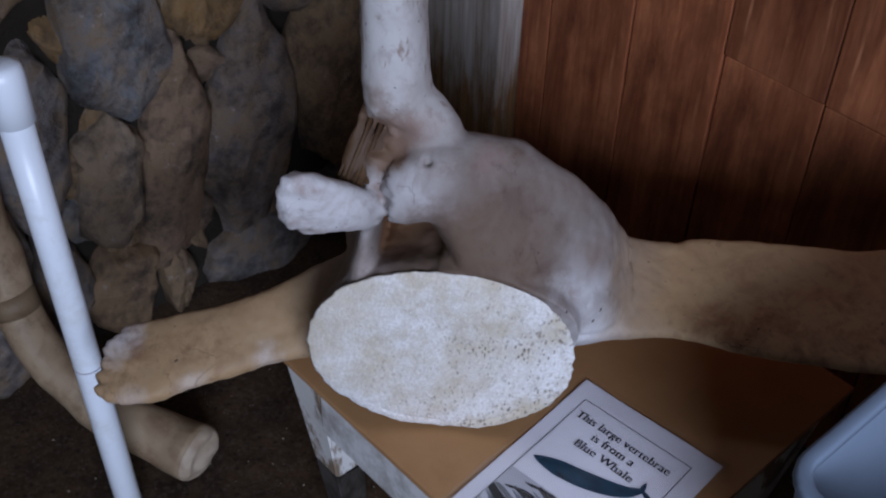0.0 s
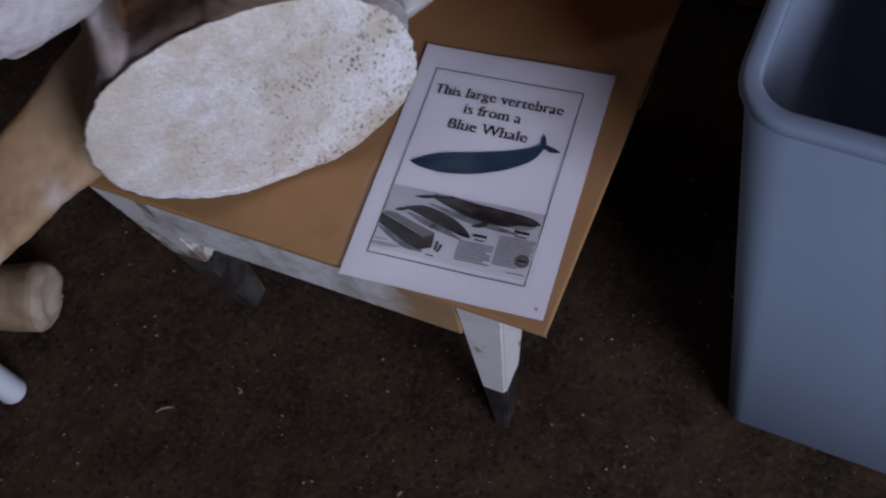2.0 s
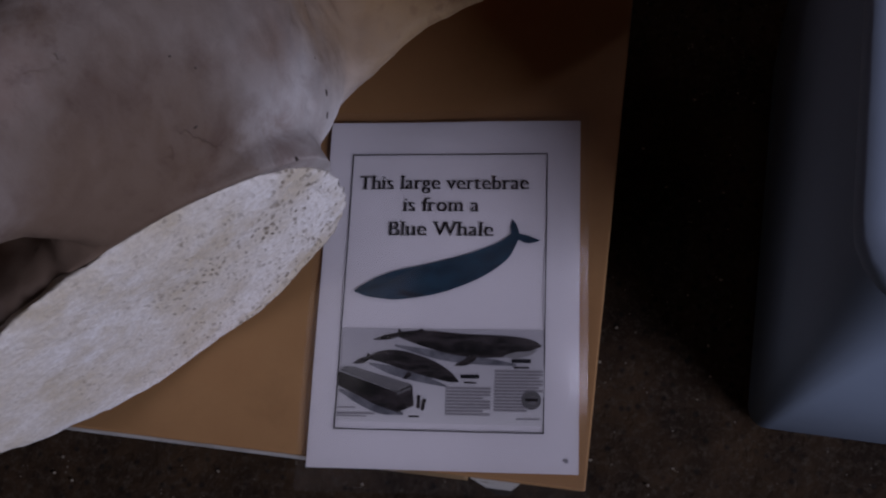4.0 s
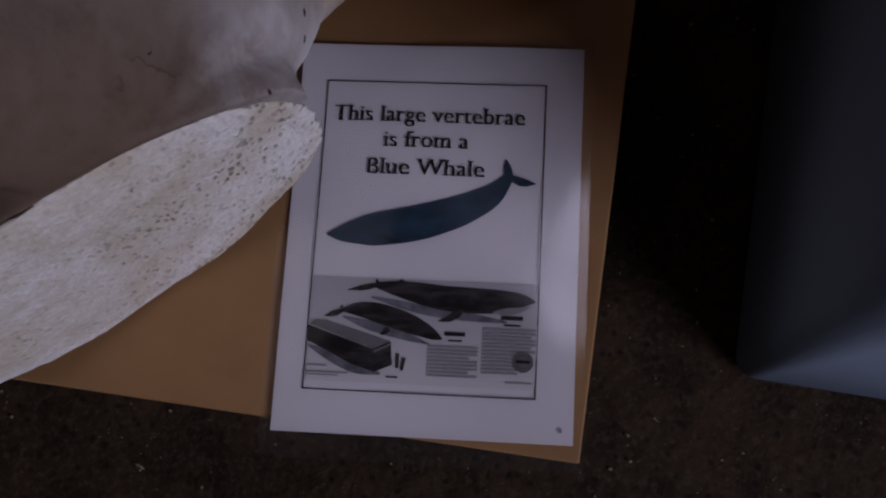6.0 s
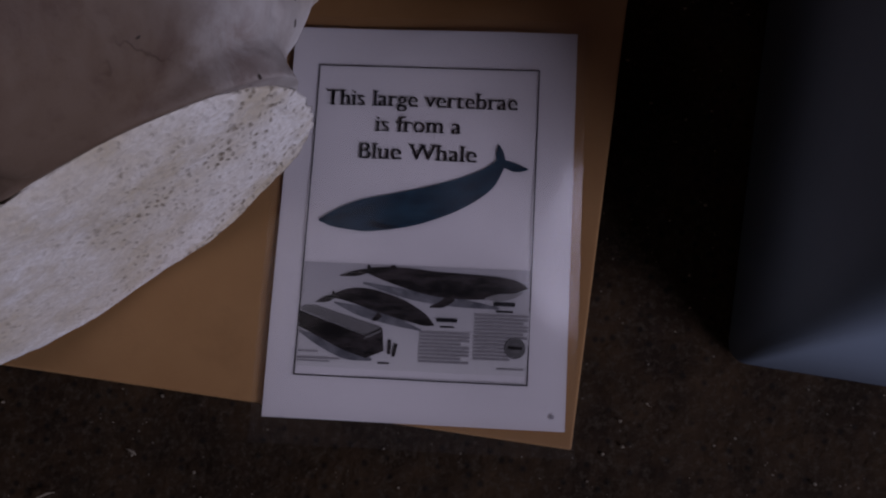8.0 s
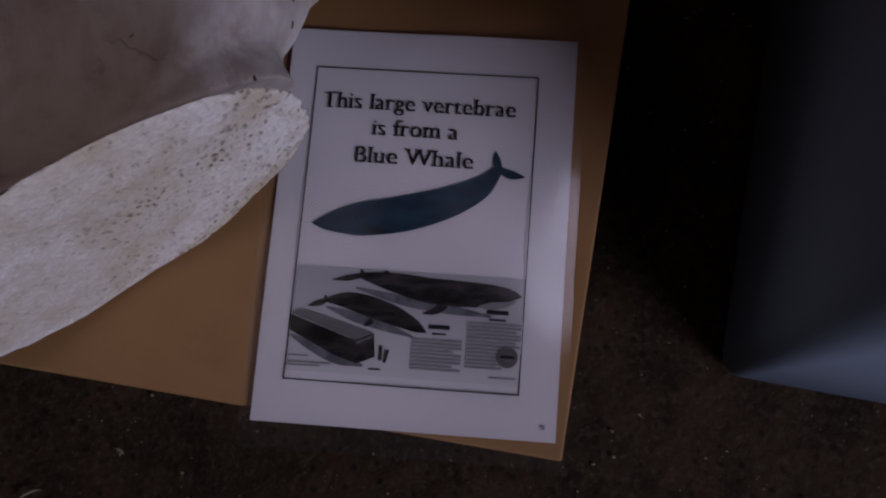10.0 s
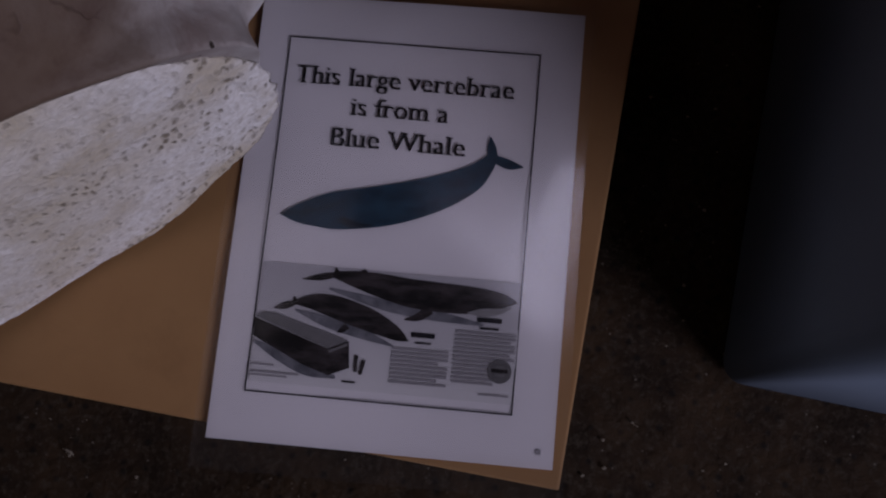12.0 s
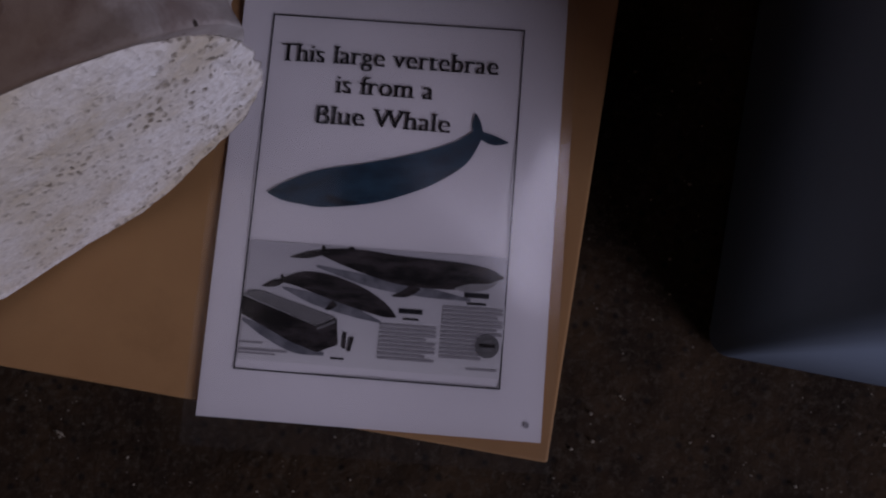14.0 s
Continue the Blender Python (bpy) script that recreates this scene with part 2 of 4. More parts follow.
chalk = k.mix(k.ramp(k.noise(240, 3, 0.6), (0.42, 0.38), (0.58, 0.0)), chalk, (0.56, 0.50, 0.43))
k.colour(k.mix(hole, chalk, (0.27, 0.21, 0.15)))
k.bump(k.noise(200, 4, 0.65), 0.9, 0.0028)
k.bump(k.ramp(hole, (0.0, 1.0), (1.0, 0.0)), 0.6, 0.003)
k.bump(k.noise(48, 5, 0.6), 0.2, 0.003)
porous = k.m

k = Mat("hardboard", 0.55, spec=0.3)
tan = k.mix(k.ramp(k.noise(6, 5), (0.3, 0.0), (0.7, 1.0)), (0.50, 0.255, 0.112), (0.39, 0.18, 0.075))
k.colour(k.mix(k.ramp(k.noise(15, 6, 0.7), (0.55, 0.0), (0.75, 0.35)), tan, (0.30, 0.14, 0.06)))
k.bump(k.noise(180, 3), 0.12, 0.001)
hardboard = k.m

k = Mat("peeling_white_paint", 0.6, spec=0.35)
bare = k.ramp(k.noise(10, 7, 0.7, co=k.scaled(1.5, 1.5, 0.6)), (0.55, 0.0), (0.60, 1.0))
k.colour(k.mix(bare, k.mix(k.noise(20, 5), (0.78, 0.77, 0.74), (0.60, 0.57, 0.52)), (0.27, 0.19, 0.13)))
k.bump(bare, 0.4, 0.002).bump(k.noise(90, 4), 0.15, 0.002)
peeling = k.m

k = Mat("worn_rail_paint", 0.6, spec=0.35)
along = k.n.new("ShaderNodeSeparateXYZ")
k.l.new(k.mix(0.12, k.co, k.noise(14, 6, 0.7)), along.inputs[0])
shift = k.n.new("ShaderNodeMath")
shift.operation = "MULTIPLY_ADD"
k.l.new(along.outputs[0], shift.inputs[0])
shift.inputs[1].default_value, shift.inputs[2].default_value = 1.0, 0.5
worn = k.ramp(shift.outputs[0], (0.375, 0.0), (0.42, 1.0))
coat = k.mix(k.ramp(k.noise(16, 6, 0.7), (0.42, 0.0), (0.62, 1.0)), (0.66, 0.65, 0.63), (0.36, 0.33, 0.30))
k.colour(k.mix(worn, coat, k.mix(k.noise(30, 5), (0.42, 0.26, 0.13), (0.30, 0.17, 0.08))))
k.bump(k.noise(60, 5), 0.25, 0.002)
rail_paint = k.m

# much darker tone for the lower stretch of the legs
k = Mat("dark_leg_wood", 0.75, spec=0.3)
k.colour(k.mix(k.ramp(k.noise(14, 6, 0.7, co=k.scaled(1, 1, 0.5)), (0.45, 0.0), (0.62, 1.0)), (0.022, 0.016, 0.012), (0.075, 0.065, 0.055)))
k.bump(k.noise(60, 5), 0.3, 0.002)
dark_leg = k.m

k = Mat("print_paper", 0.55, spec=0.4)
k.colour(k.mix(k.noise(9, 3), (0.82, 0.785, 0.81), (0.76, 0.725, 0.75)))
paper = k.m
k = Mat("black_ink", 0.6, spec=0.12)
k.colour((0.012, 0.012, 0.016))
ink = k.m
k = Mat("teal_ink", 0.6, spec=0.12)
k.colour(k.mix(k.ramp(k.noise(60, 5, co=k.scaled(1, 2, 1)), (0.35, 0.0), (0.7, 1.0)), (0.004, 0.034, 0.060), (0.010, 0.075, 0.12)))
teal = k.m
k = Mat("grey_ink", 0.6, spec=0.12)
k.colour(k.mix(k.ramp(k.noise(75, 6, 0.7, co=k.scaled(0.5, 1.6, 1.0)), (0.42, 0.0), (0.66, 1.0)), (0.006, 0.0045, 0.005), (0.075, 0.058, 0.060)))
greyink = k.m
k = Mat("dark_teal_ink", 0.6, spec=0.12)
k.colour((0.004, 0.018, 0.032))
darkteal = k.m
for name, tone in (("throat_ink", 0.30), ("shine_ink", 0.16), ("roof_ink", 0.20)):
    k = Mat(name, 0.6, spec=0.12)
    k.colour(k.mix(k.noise(160, 4), (tone * 0.75,) * 3, (tone * 1.2, tone * 1.12, tone * 1.16)))
    if name == "throat_ink":
        throatink = k.m
    elif name == "shine_ink":
        shineink = k.m
    else:
        roofink = k.m
# printed sea: grey at the top, fading towards the foot
k = Mat("sea_ink", 0.6, spec=0.12)
height = k.n.new("ShaderNodeSeparateXYZ")
k.l.new(k.mix(0.02, k.co, k.noise(30, 4)), height.inputs[0])
k.colour(k.mix(k.ramp(height.outputs[1], (0.045, 0.0), (0.12, 1.0)), (0.70, 0.68, 0.69), (0.50, 0.48, 0.51)))
seaink = k.m
k = Mat("sea_shade_ink", 0.6, spec=0.12)
k.colour(k.mix(k.ramp(k.noise(120, 4), (0.35, 0.0), (0.65, 1.0)), (0.11, 0.115, 0.135), (0.24, 0.24, 0.265)))
shadeink = k.m
k = Mat("mid_grey_ink", 0.6, spec=0.12)
k.colour(k.mix(k.noise(300, 3), (0.26, 0.245, 0.26), (0.38, 0.36, 0.38)))
midink = k.m

lam = bpy.data.materials.new("laminate_film")
lam.use_nodes = True
ln, ll = lam.node_tree.nodes, lam.node_tree.links
ln.remove(ln["Principled BSDF"])
clear, gloss, fres, blend = (ln.new("ShaderNodeBsdf" + x) if x in ("Transparent", "Glossy") else ln.new(x) for x in ("Transparent", "Glossy", "ShaderNodeFresnel", "ShaderNodeMixShader"))
clear.inputs[0].default_value = (0.97, 0.97, 0.97, 1)
gloss.inputs["Roughness"].default_value = 0.13
fres.inputs[0].default_value = 1.6
ll.new(fres.outputs[0], blend.inputs[0])
haze, film_mix = ln.new("ShaderNodeBsdfDiffuse"), ln.new("ShaderNodeMixShader")
haze.inputs[0].default_value = (0.8, 0.8, 0.8, 1)
film_mix.inputs[0].default_value = 0.014
ll.new(clear.outputs[0], film_mix.inputs[1])
ll.new(haze.outputs[0], film_mix.inputs[2])
ll.new(film_mix.outputs[0], blend.inputs[1])
ll.new(gloss.outputs[0], blend.inputs[2])
ll.new(blend.outputs[0], ln["Material Output"].inputs[0])

k = Mat("grey_plastic", 0.72, spec=0.08)
k.colour(k.mix(k.noise(5, 5), (0.20, 0.27, 0.345), (0.165, 0.225, 0.29)))
k.bump(k.noise(140, 3), 0.12, 0.001)
plastic = k.m

k = Mat("white_pvc", 0.35, spec=0.5)
k.colour(k.mix(k.ramp(k.noise(9, 6, 0.7), (0.5, 0.0), (0.75, 1.0)), (0.80, 0.86, 0.90), (0.62, 0.61, 0.58)))
pvc = k.m

k = Mat("field_stone", 0.62, spec=0.4)
tone = k.ramp(k.random(), (0.0, (0.19, 0.13, 0.09)), (0.25, (0.32, 0.165, 0.062)), (0.45, (0.155, 0.175, 0.185)), (0.7, (0.24, 0.145, 0.10)), (1.0, (0.35, 0.18, 0.06)))
tone = k.mix(k.ramp(k.noise(14, 7, 0.7, distort=0.5), (0.40, 0.0), (0.66, 1.0)), tone, (0.25, 0.155, 0.085))
tone = k.mix(k.ramp(k.noise(32, 7, 0.75), (0.60, 0.0), (0.70, 0.9)), tone, (0.36, 0.34, 0.32))
k.colour(k.mix(k.ramp(k.noise(9, 7, 0.75), (0.36, 0.92), (0.54, 0.0)), tone, (0.030, 0.022, 0.018)))
k.bump(k.noise(18, 8, 0.7), 0.9, 0.022)
k.bump(k.voronoi(14, co=k.scaled(1, 1.6, 0.7)), 0.5, 0.02)
stone_mat = k.m
k = Mat("earth_mortar", 0.95, spec=0.2)
k.colour(k.mix(k.noise(25, 6), (0.012, 0.009, 0.007), (0.035, 0.026, 0.018)))
k.bump(k.noise(40, 7), 0.8, 0.01)
mortar = k.m


def wood_material(name, dark, light, rough=0.6):
    k = Mat(name, rough, spec=0.35)
    grain = k.noise(22, 8, 0.65, co=k.scaled(2.4, 2.4, 0.18), distort=0.8)
    shade = k.mix(k.ramp(grain, (0.35, 0.0), (0.68, 1.0)), dark, light)
    own = k.ramp(k.random(), (0.0, 0.72), (1.0, 1.12))
    shade = k.mix(1.0, shade, own, "MULTIPLY")
    shade = k.mix(k.ramp(k.noise(4, 5, 0.7), (0.45, 0.0), (0.75, 0.6)), shade, tuple(c * 0.45 for c in dark))
    stains = k.ramp(k.noise(3.4, 6, 0.7, co=k.scaled(2.2, 2.2, 0.7), distort=0.5), (0.42, 0.0), (0.64, 0.85))
    shade = k.mix(stains, shade, tuple(c * 0.35 for c in dark))
    scrapes = k.ramp(k.noise(26, 4, 0.6, co=k.scaled(2.0, 2.0, 0.12)), (0.63, 0.0), (0.74, 0.4))
    shade = k.mix(scrapes, shade, tuple(min(0.7, c * 1.5 + 0.03) for c in light))
    k.colour(shade)
    k.bump(grain, 0.3, 0.003)
    return k.m


plank_wood = wood_material("reddish_plank", (0.27, 0.066, 0.025), (0.52, 0.165, 0.068))
k = Mat("weathered_post", 0.8, spec=0.35)
streak = k.noise(22, 8, 0.65, co=k.scaled(2.4, 2.4, 0.14), distort=0.6)
worn_grey = k.mix(k.ramp(streak, (0.35, 0.0), (0.68, 1.0)), (0.22, 0.165, 0.125), (0.42, 0.37, 0.33))
raw_brown = k.mix(k.ramp(streak, (0.35, 0.0), (0.68, 1.0)), (0.10, 0.045, 0.016), (0.26, 0.12, 0.045))
rise = k.n.new("ShaderNodeSeparateXYZ")
k.l.new(k.mix(0.35, k.co, k.noise(16, 6, 0.7, co=k.scaled(2.2, 2.2, 0.4))), rise.inputs[0])
k.colour(k.mix(k.ramp(rise.outputs[2], (0.375, 0.0), (0.46, 1.0)), raw_brown, worn_grey))
k.bump(streak, 0.4, 0.003)
post_wood = k.m
dull_wood = wood_material("dull_board", (0.065, 0.026, 0.010), (0.11, 0.047, 0.019))

k = Mat("trodden_earth", 0.85, spec=0.3)
soil = k.mix(k.ramp(k.noise(9, 8, 0.7), (0.40, 0.0), (0.62, 1.0)), (0.024, 0.011, 0.0045), (0.062, 0.030, 0.013))
soil = k.mix(k.ramp(k.noise(120, 6, 0.75), (0.50, 0.0), (0.64, 0.9)), soil, (0.072, 0.050, 0.033))
soil = k.mix(k.mix(1.0, k.ramp(k.voronoi(150), (0.14, 1.0), (0.24, 0.0)), k.ramp(k.noise(70, 2), (0.60, 0.0), (0.66, 0.8)), "MULTIPLY"), soil, (0.20, 0.165, 0.13))
soil = k.mix(k.ramp(k.voronoi(60), (0.12, 0.75), (0.30, 0.0)), soil, (0.008, 0.005, 0.003))
k.colour(soil)
k.bump(k.noise(110, 8, 0.75), 0.5, 0.003).bump(k.noise(12, 5), 0.5, 0.02)
earth = k.m
k = Mat("pale_chip", 0.8)
k.colour((0.27, 0.22, 0.165))
chip = k.m

# ---------------------------------------------------------------- the room
A0, A1, B0, B1, TOP = -0.973, 3.4, -3.0, 0.824, 3.0      # stone wall, window wall, far wall, plank wall, ceiling

bm = bmesh.new()
bmesh.ops.create_grid(bm, x_segments=150, y_segments=150, size=2.4)
for v in bm.verts:
    v.co.x, v.co.y = v.co.x * 1.05 + 1.2, v.co.y * 0.95 - 1.1
    v.co.z = 0.006 * noise.noise(v.co * 3.0) + 0.004 * noise.noise(v.co * 11.0) - 0.006
floor = part("floor", bm, earth, smooth=True)
floor.matrix_world = ROOM
tagged(floor, "dark brown trodden earth floor with pale grit", "floor", kind="structure")

bm = bmesh.new()
RA, RB, RC, RD = 0.07, 0.33, 0.555, 0.815           # unseen opening added in the ceiling for the glare lamp
for x0, x1, y0, y1 in ((A0 - 0.3, RA, B0 - 0.2, B1 + 0.2), (RB, A1 + 0.2, B0 - 0.2, B1 + 0.2), (RA, RB, B0 - 0.2, RC), (RA, RB, RD, B1 + 0.2)):
    add_box(bm, x0, x1, y0, y1, TOP, TOP + 0.05)
ceiling = part("ceiling", bm, dull_wood)
ceiling.matrix_world = ROOM
tagged(ceiling, "dark boarded ceiling with a small opening added for a glare lamp", "ceiling", kind="structure")

# window wall beside the camera, with a real opening
bm = bmesh.new()
WB0, WB1, WZ0, WZ1 = -2.68, -0.82, 1.45, 2.75
for y0, y1, z0, z1 in ((B0 - 0.15, WB0, -0.02, TOP), (WB1, B1 + 0.2, -0.02, TOP), (WB0, WB1, -0.02, WZ0), (WB0, WB1, WZ1, TOP)):
    add_box(bm, A1, A1 + 0.15, y0, y1, z0, z1)
east = part("wall_east", bm, dull_wood)
east.matrix_world = ROOM
tagged(east, "plain boarded wall with an open window", "wall", kind="structure")

south = part("wall_south", box(A0 - 0.3, A1, B0 - 0.15, B0, -0.02, TOP), dull_wood)
south.matrix_world = ROOM
tagged(south, "plain boarded wall closing the room", "wall", kind="structure")

# stone wall: mortar core
core = part("wall_west", box(A0 - 0.3, A0 - 0.025, B0, B1 + 0.15, -0.02, TOP), mortar)
core.matrix_world = ROOM
tagged(core, "dark dry-laid rubble stone wall with deep joints", "wall", kind="structure")

# plank wall: backing
back = part("wall_north", box(A0 - 0.02, A1, B1 + 0.025, B1 + 0.15, -0.02, TOP), dull_wood)
back.matrix_world = ROOM
tagged(back, "reddish brown vertical plank wall", "wall", kind="structure")

# ---------------------------------------------------------------- bench with its board
BOARD_TOP = 0.448
BENCH = Matrix.Translation((0.2195, -0.0115, 0)) @ pose(0, 0, 0, 0, 0, -5.4)   # the board's front corner by the bin
bench = empty("bench", BENCH)
tagged(bench, "low white-painted wooden bench, paint peeling, on earth floor", "bench")
part("front_rail", box(-0.4745, -0.1005, 0.005, 0.027, 0.357, 0.438, 0.002), rail_paint, bench, "white rail, paint worn off to tan wood at one end")
part("back_rail", box(-0.545, -0.02, 0.515, 0.537, 0.388, 0.438, 0.002), peeling, bench)
part("side_rail", box(-0.548, -0.526, 0.036, 0.513, 0.388, 0.438, 0.002), peeling, bench)
part("side_rail", box(-0.040, -0.018, 0.036, 0.513, 0.388, 0.438, 0.002), peeling, bench)


def taper(x0, x1, y0, y1, z0, fx0, fx1, fy0, fy1, z1):
    """A leg's stretch between two level cuts."""
    bm = bmesh.new()
    got = bmesh.ops.create_cube(bm, size=1.0)["verts"]
    for v in got:
        top = v.co.z > 0
        ax, bx, ay, by = (x0, x1, y0, y1) if top else (fx0, fx1, fy0, fy1)
        v.co = Vector((ax if v.co.x < 0 else bx, ay if v.co.y < 0 else by, z0 if top else z1))
    bmesh.ops.bevel(bm, geom=list(bm.edges), offset=0.003, segments=2, affect="EDGES")
    return bm


# tapered legs: the cut at the rail and the foot on the ground
for (x0, x1, y0, y1), (fx0, fx1, fy0, fy1) in (((-0.55, -0.475, 0.003, 0.075), (-0.545, -0.505, 0.07, 0.105)), ((-0.100, -0.046, 0.003, 0.08), (-0.108, -0.090, 0.028, 0.052)),
                                               ((-0.55, -0.475, 0.475, 0.541), (-0.545, -0.505, 0.445, 0.48)), ((-0.085, -0.012, 0.475, 0.541), (-0.115, -0.075, 0.445, 0.48))):
    f = 0.62 if x0 > -0.3 else 0.52
    mid = [p + (q - p) * f for p, q in zip((x0, x1, y0, y1), (fx0, fx1, fy0, fy1))]
    upper = part("leg", taper(x0, x1, y0, y1, 0.4375, *mid, 0.4375 * (1 - f)), peeling, bench)
    part("leg_foot", taper(*mid, 0.4375 * (1 - f) - 0.0005, fx0, fx1, fy0, fy1, -0.006), dark_leg, upper, "dark lower leg")

board = part("display_board", box(-0.585, 0.0, 0.0, 0.555, 0.4385, BOARD_TOP, 0.0015), hardboard)
board.matrix_world = BENCH
tagged(board, "brown hardboard sheet lying on the white bench", "board")

# ---------------------------------------------------------------- whale vertebra
VERT = Matrix.Translation((-0.105, 0.077, BOARD_TOP)) @ pose(0, 0, 0, 0, 0, 34.6) @ pose(0, 0, 0, 5.5, 0, 0) @ Matrix.Diagonal((1, 1, 1.065, 1))
vertebra = empty("whale_vertebra", VERT)
tagged(vertebra, "large weathered grey-white whale vertebra standing on brown board", "bone")
CX, CZ, HW, HH, TILT = 0.0257, 0.1414, 0.1593, 0.1367, radians(-1.25)


def plate_y(x, z):
    """The slightly turned plane of the centrum's end."""
    return 0.0017 + 0.0607 * (x - CX) - 0.0103 * (z - CZ)



def oval(k, n, scale, y):
    a = 2 * math.pi * k / n
    full = 0.93 - 0.06 * max(0.0, math.sin(2 * a)) * (1 if math.cos(a) > 0 else 0)
    x, z = HW * scale * math.copysign(abs(math.cos(a)) ** full, math.cos(a)), HH * scale * math.copysign(abs(math.sin(a)) ** full, math.sin(a))
    px, pz = CX + x * math.cos(TILT) - z * math.sin(TILT) * 0.5, CZ + x * math.sin(TILT) + z * math.cos(TILT)
    return Vector((px, y + plate_y(px, pz), pz))


bm = bmesh.new()
skin(bm, [[oval(i, 40, s, y) for i in range(40)] for y, s in ((0.004, 0.97), (0.02, 0.985), (0.05, 0.93), (0.10, 0.87), (0.15, 0.88), (0.19, 0.95), (0.22, 0.99), (0.235, 0.96))])
# left and right transverse processes, flat blades
blade(bm, [((-0.07, 0.10, 0.115), (0, 0.075, 0.035), 0.05), ((-0.15, 0.095, 0.095), (0, 0.052, 0.03), 0.02), ((-0.25, 0.050, 0.074), (0, 0.046, 0.022), 0.015),
           ((-0.335, 0.014, 0.063), (0, 0.056, 0.018), 0.013), ((-0.39, 0.0, 0.058), (0, 0.050, 0.015), 0.011), ((-0.412, -0.004, 0.056), (0, 0.030, 0.010), 0.009)], power=0.55)
blade(bm, [((0.10, 0.14, 0.142), (0, 0.10, 0.01), 0.07), ((0.18, 0.150, 0.142), (0, 0.090, 0.012), 0.036), ((0.24, 0.152, 0.14), (0, 0.075, 0.012), 0.019), ((0.30, 0.157, 0.139), (0, 0.070, 0.010), 0.014), ((0.325, 0.162, 0.139), (0, 0.078, 0.010), 0.013),
           ((0.40, 0.160, 0.138), (0, 0.087, 0.010), 0.012), ((0.53, 0.159, 0.138), (0, 0.093, 0.010), 0.012), ((0.60, 0.167, 0.136), (0, 0.094, 0.010), 0.010), ((0.634, 0.182, 0.136), (0, 0.062, 0.006), 0.007)], power=0.65)
blade(bm, [((-0.17, 0.058, 0.077), (0, 0.004, 0.009), 0.010), ((-0.25, 0.019, 0.061), (0, 0.002, 0.010), 0.011), ((-0.335, -0.027, 0.050), (0, 0.002, 0.010), 0.011), ((-0.385, -0.033, 0.047), (0, 0.002, 0.009), 0.010), ((-0.405, -0.027, 0.047), (0, 0.002, 0.007), 0.007)], power=0.75)
# neural arch: left strut set back, torn left lobe, right wing
blade(bm, [((-0.075, 0.075, 0.22), (0, 0.065, 0), 0.02), ((-0.064, 0.065, 0.29), (0, 0.058, 0), 0.012), ((-0.056, 0.080, 0.35), (0, 0.055, 0), 0.014), ((-0.048, 0.088, 0.40), (0, 0.055, 0), 0.022)])
blade(bm, [((-0.044, 0.036, 0.338), (0, 0.004, 0.018), 0.008), ((-0.060, 0.018, 0.345), (0, 0.0, 0.027), 0.013), ((-0.085, 0.002, 0.362), (0, 0.0, 0.034), 0.016), ((-0.110, -0.012, 0.373), (0, 0, 0.040), 0.016), ((-0.130, -0.022, 0.381), (0, 0, 0.036), 0.012), ((-0.142, -0.026, 0.384), (0, 0, 0.022), 0.007)])
blade(bm, [((-0.035, 0.020, 0.364), (0, 0.006, 0.029), 0.012), ((-0.018, 0.030, 0.369), (0, 0.012, 0.036), 0.024), ((0.012, 0.045, 0.370), (0, 0.02, 0.042), 0.036), ((0.045, 0.05, 0.336), (0, 0.03, 0.074), 0.035), ((0.075, 0.056, 0.318), (0, 0.038, 0.080), 0.034), ((0.105, 0.062, 0.298), (0, 0.045, 0.084), 0.033),
           ((0.155, 0.075, 0.258), (0, 0.045, 0.080), 0.030), ((0.19, 0.095, 0.222), (0, 0.045, 0.066), 0.028), ((0.215, 0.122, 0.186), (0, 0.05, 0.042), 0.022), ((0.24, 0.145, 0.158), (0, 0.045, 0.016), 0.014)])
# the arch runs flush into the rim of the centrum
blade(bm, [((0.02, 0.046, 0.260), (0, 0.047, 0), 0.020), ((0.09, 0.046, 0.253), (0, 0.047, 0), 0.023), ((0.14, 0.046, 0.230), (0, 0.047, 0), 0.023), ((0.166, 0.046, 0.201), (0, 0.047, 0), 0.019), ((0.172, 0.046, 0.168), (0, 0.047, 0), 0.010)], power=0.45)
# spinous process
blade(bm, [((-0.004, 0.080, 0.36), (0, 0.030, 0), 0.050), ((-0.012, 0.074, 0.405), (0, 0.030, 0), 0.050), ((-0.031, 0.080, 0.44), (0, 0.036, 0), 0.037), ((-0.035, 0.090, 0.48), (0, 0.049, 0), 0.034), ((-0.041, 0.11, 0.58), (0, 0.055, 0), 0.030), ((-0.048, 0.13, 0.70), (0, 0.055, 0), 0.030), ((-0.05, 0.15, 0.84), (0, 0.06, 0), 0.034), ((-0.05, 0.155, 0.87), (0, 0.04, 0), 0.02)])
body = part("bone_body", bm, bone, vertebra, "grey-white bone with brown stains, some lit and shaded patches coloured in", smooth=True)
mod = body.modifiers.new("fuse", "REMESH")
mod.mode, mod.voxel_size, mod.use_smooth_shade = "VOXEL", 0.0036, True
mod = body.modifiers.new("soften", "SMOOTH")
mod.factor, mod.iterations = 0.5, 7
fused = bpy.data.meshes.new_from_object(body.evaluated_get(bpy.context.evaluated_depsgraph_get()))
body.modifiers.clear()
body.data = fused
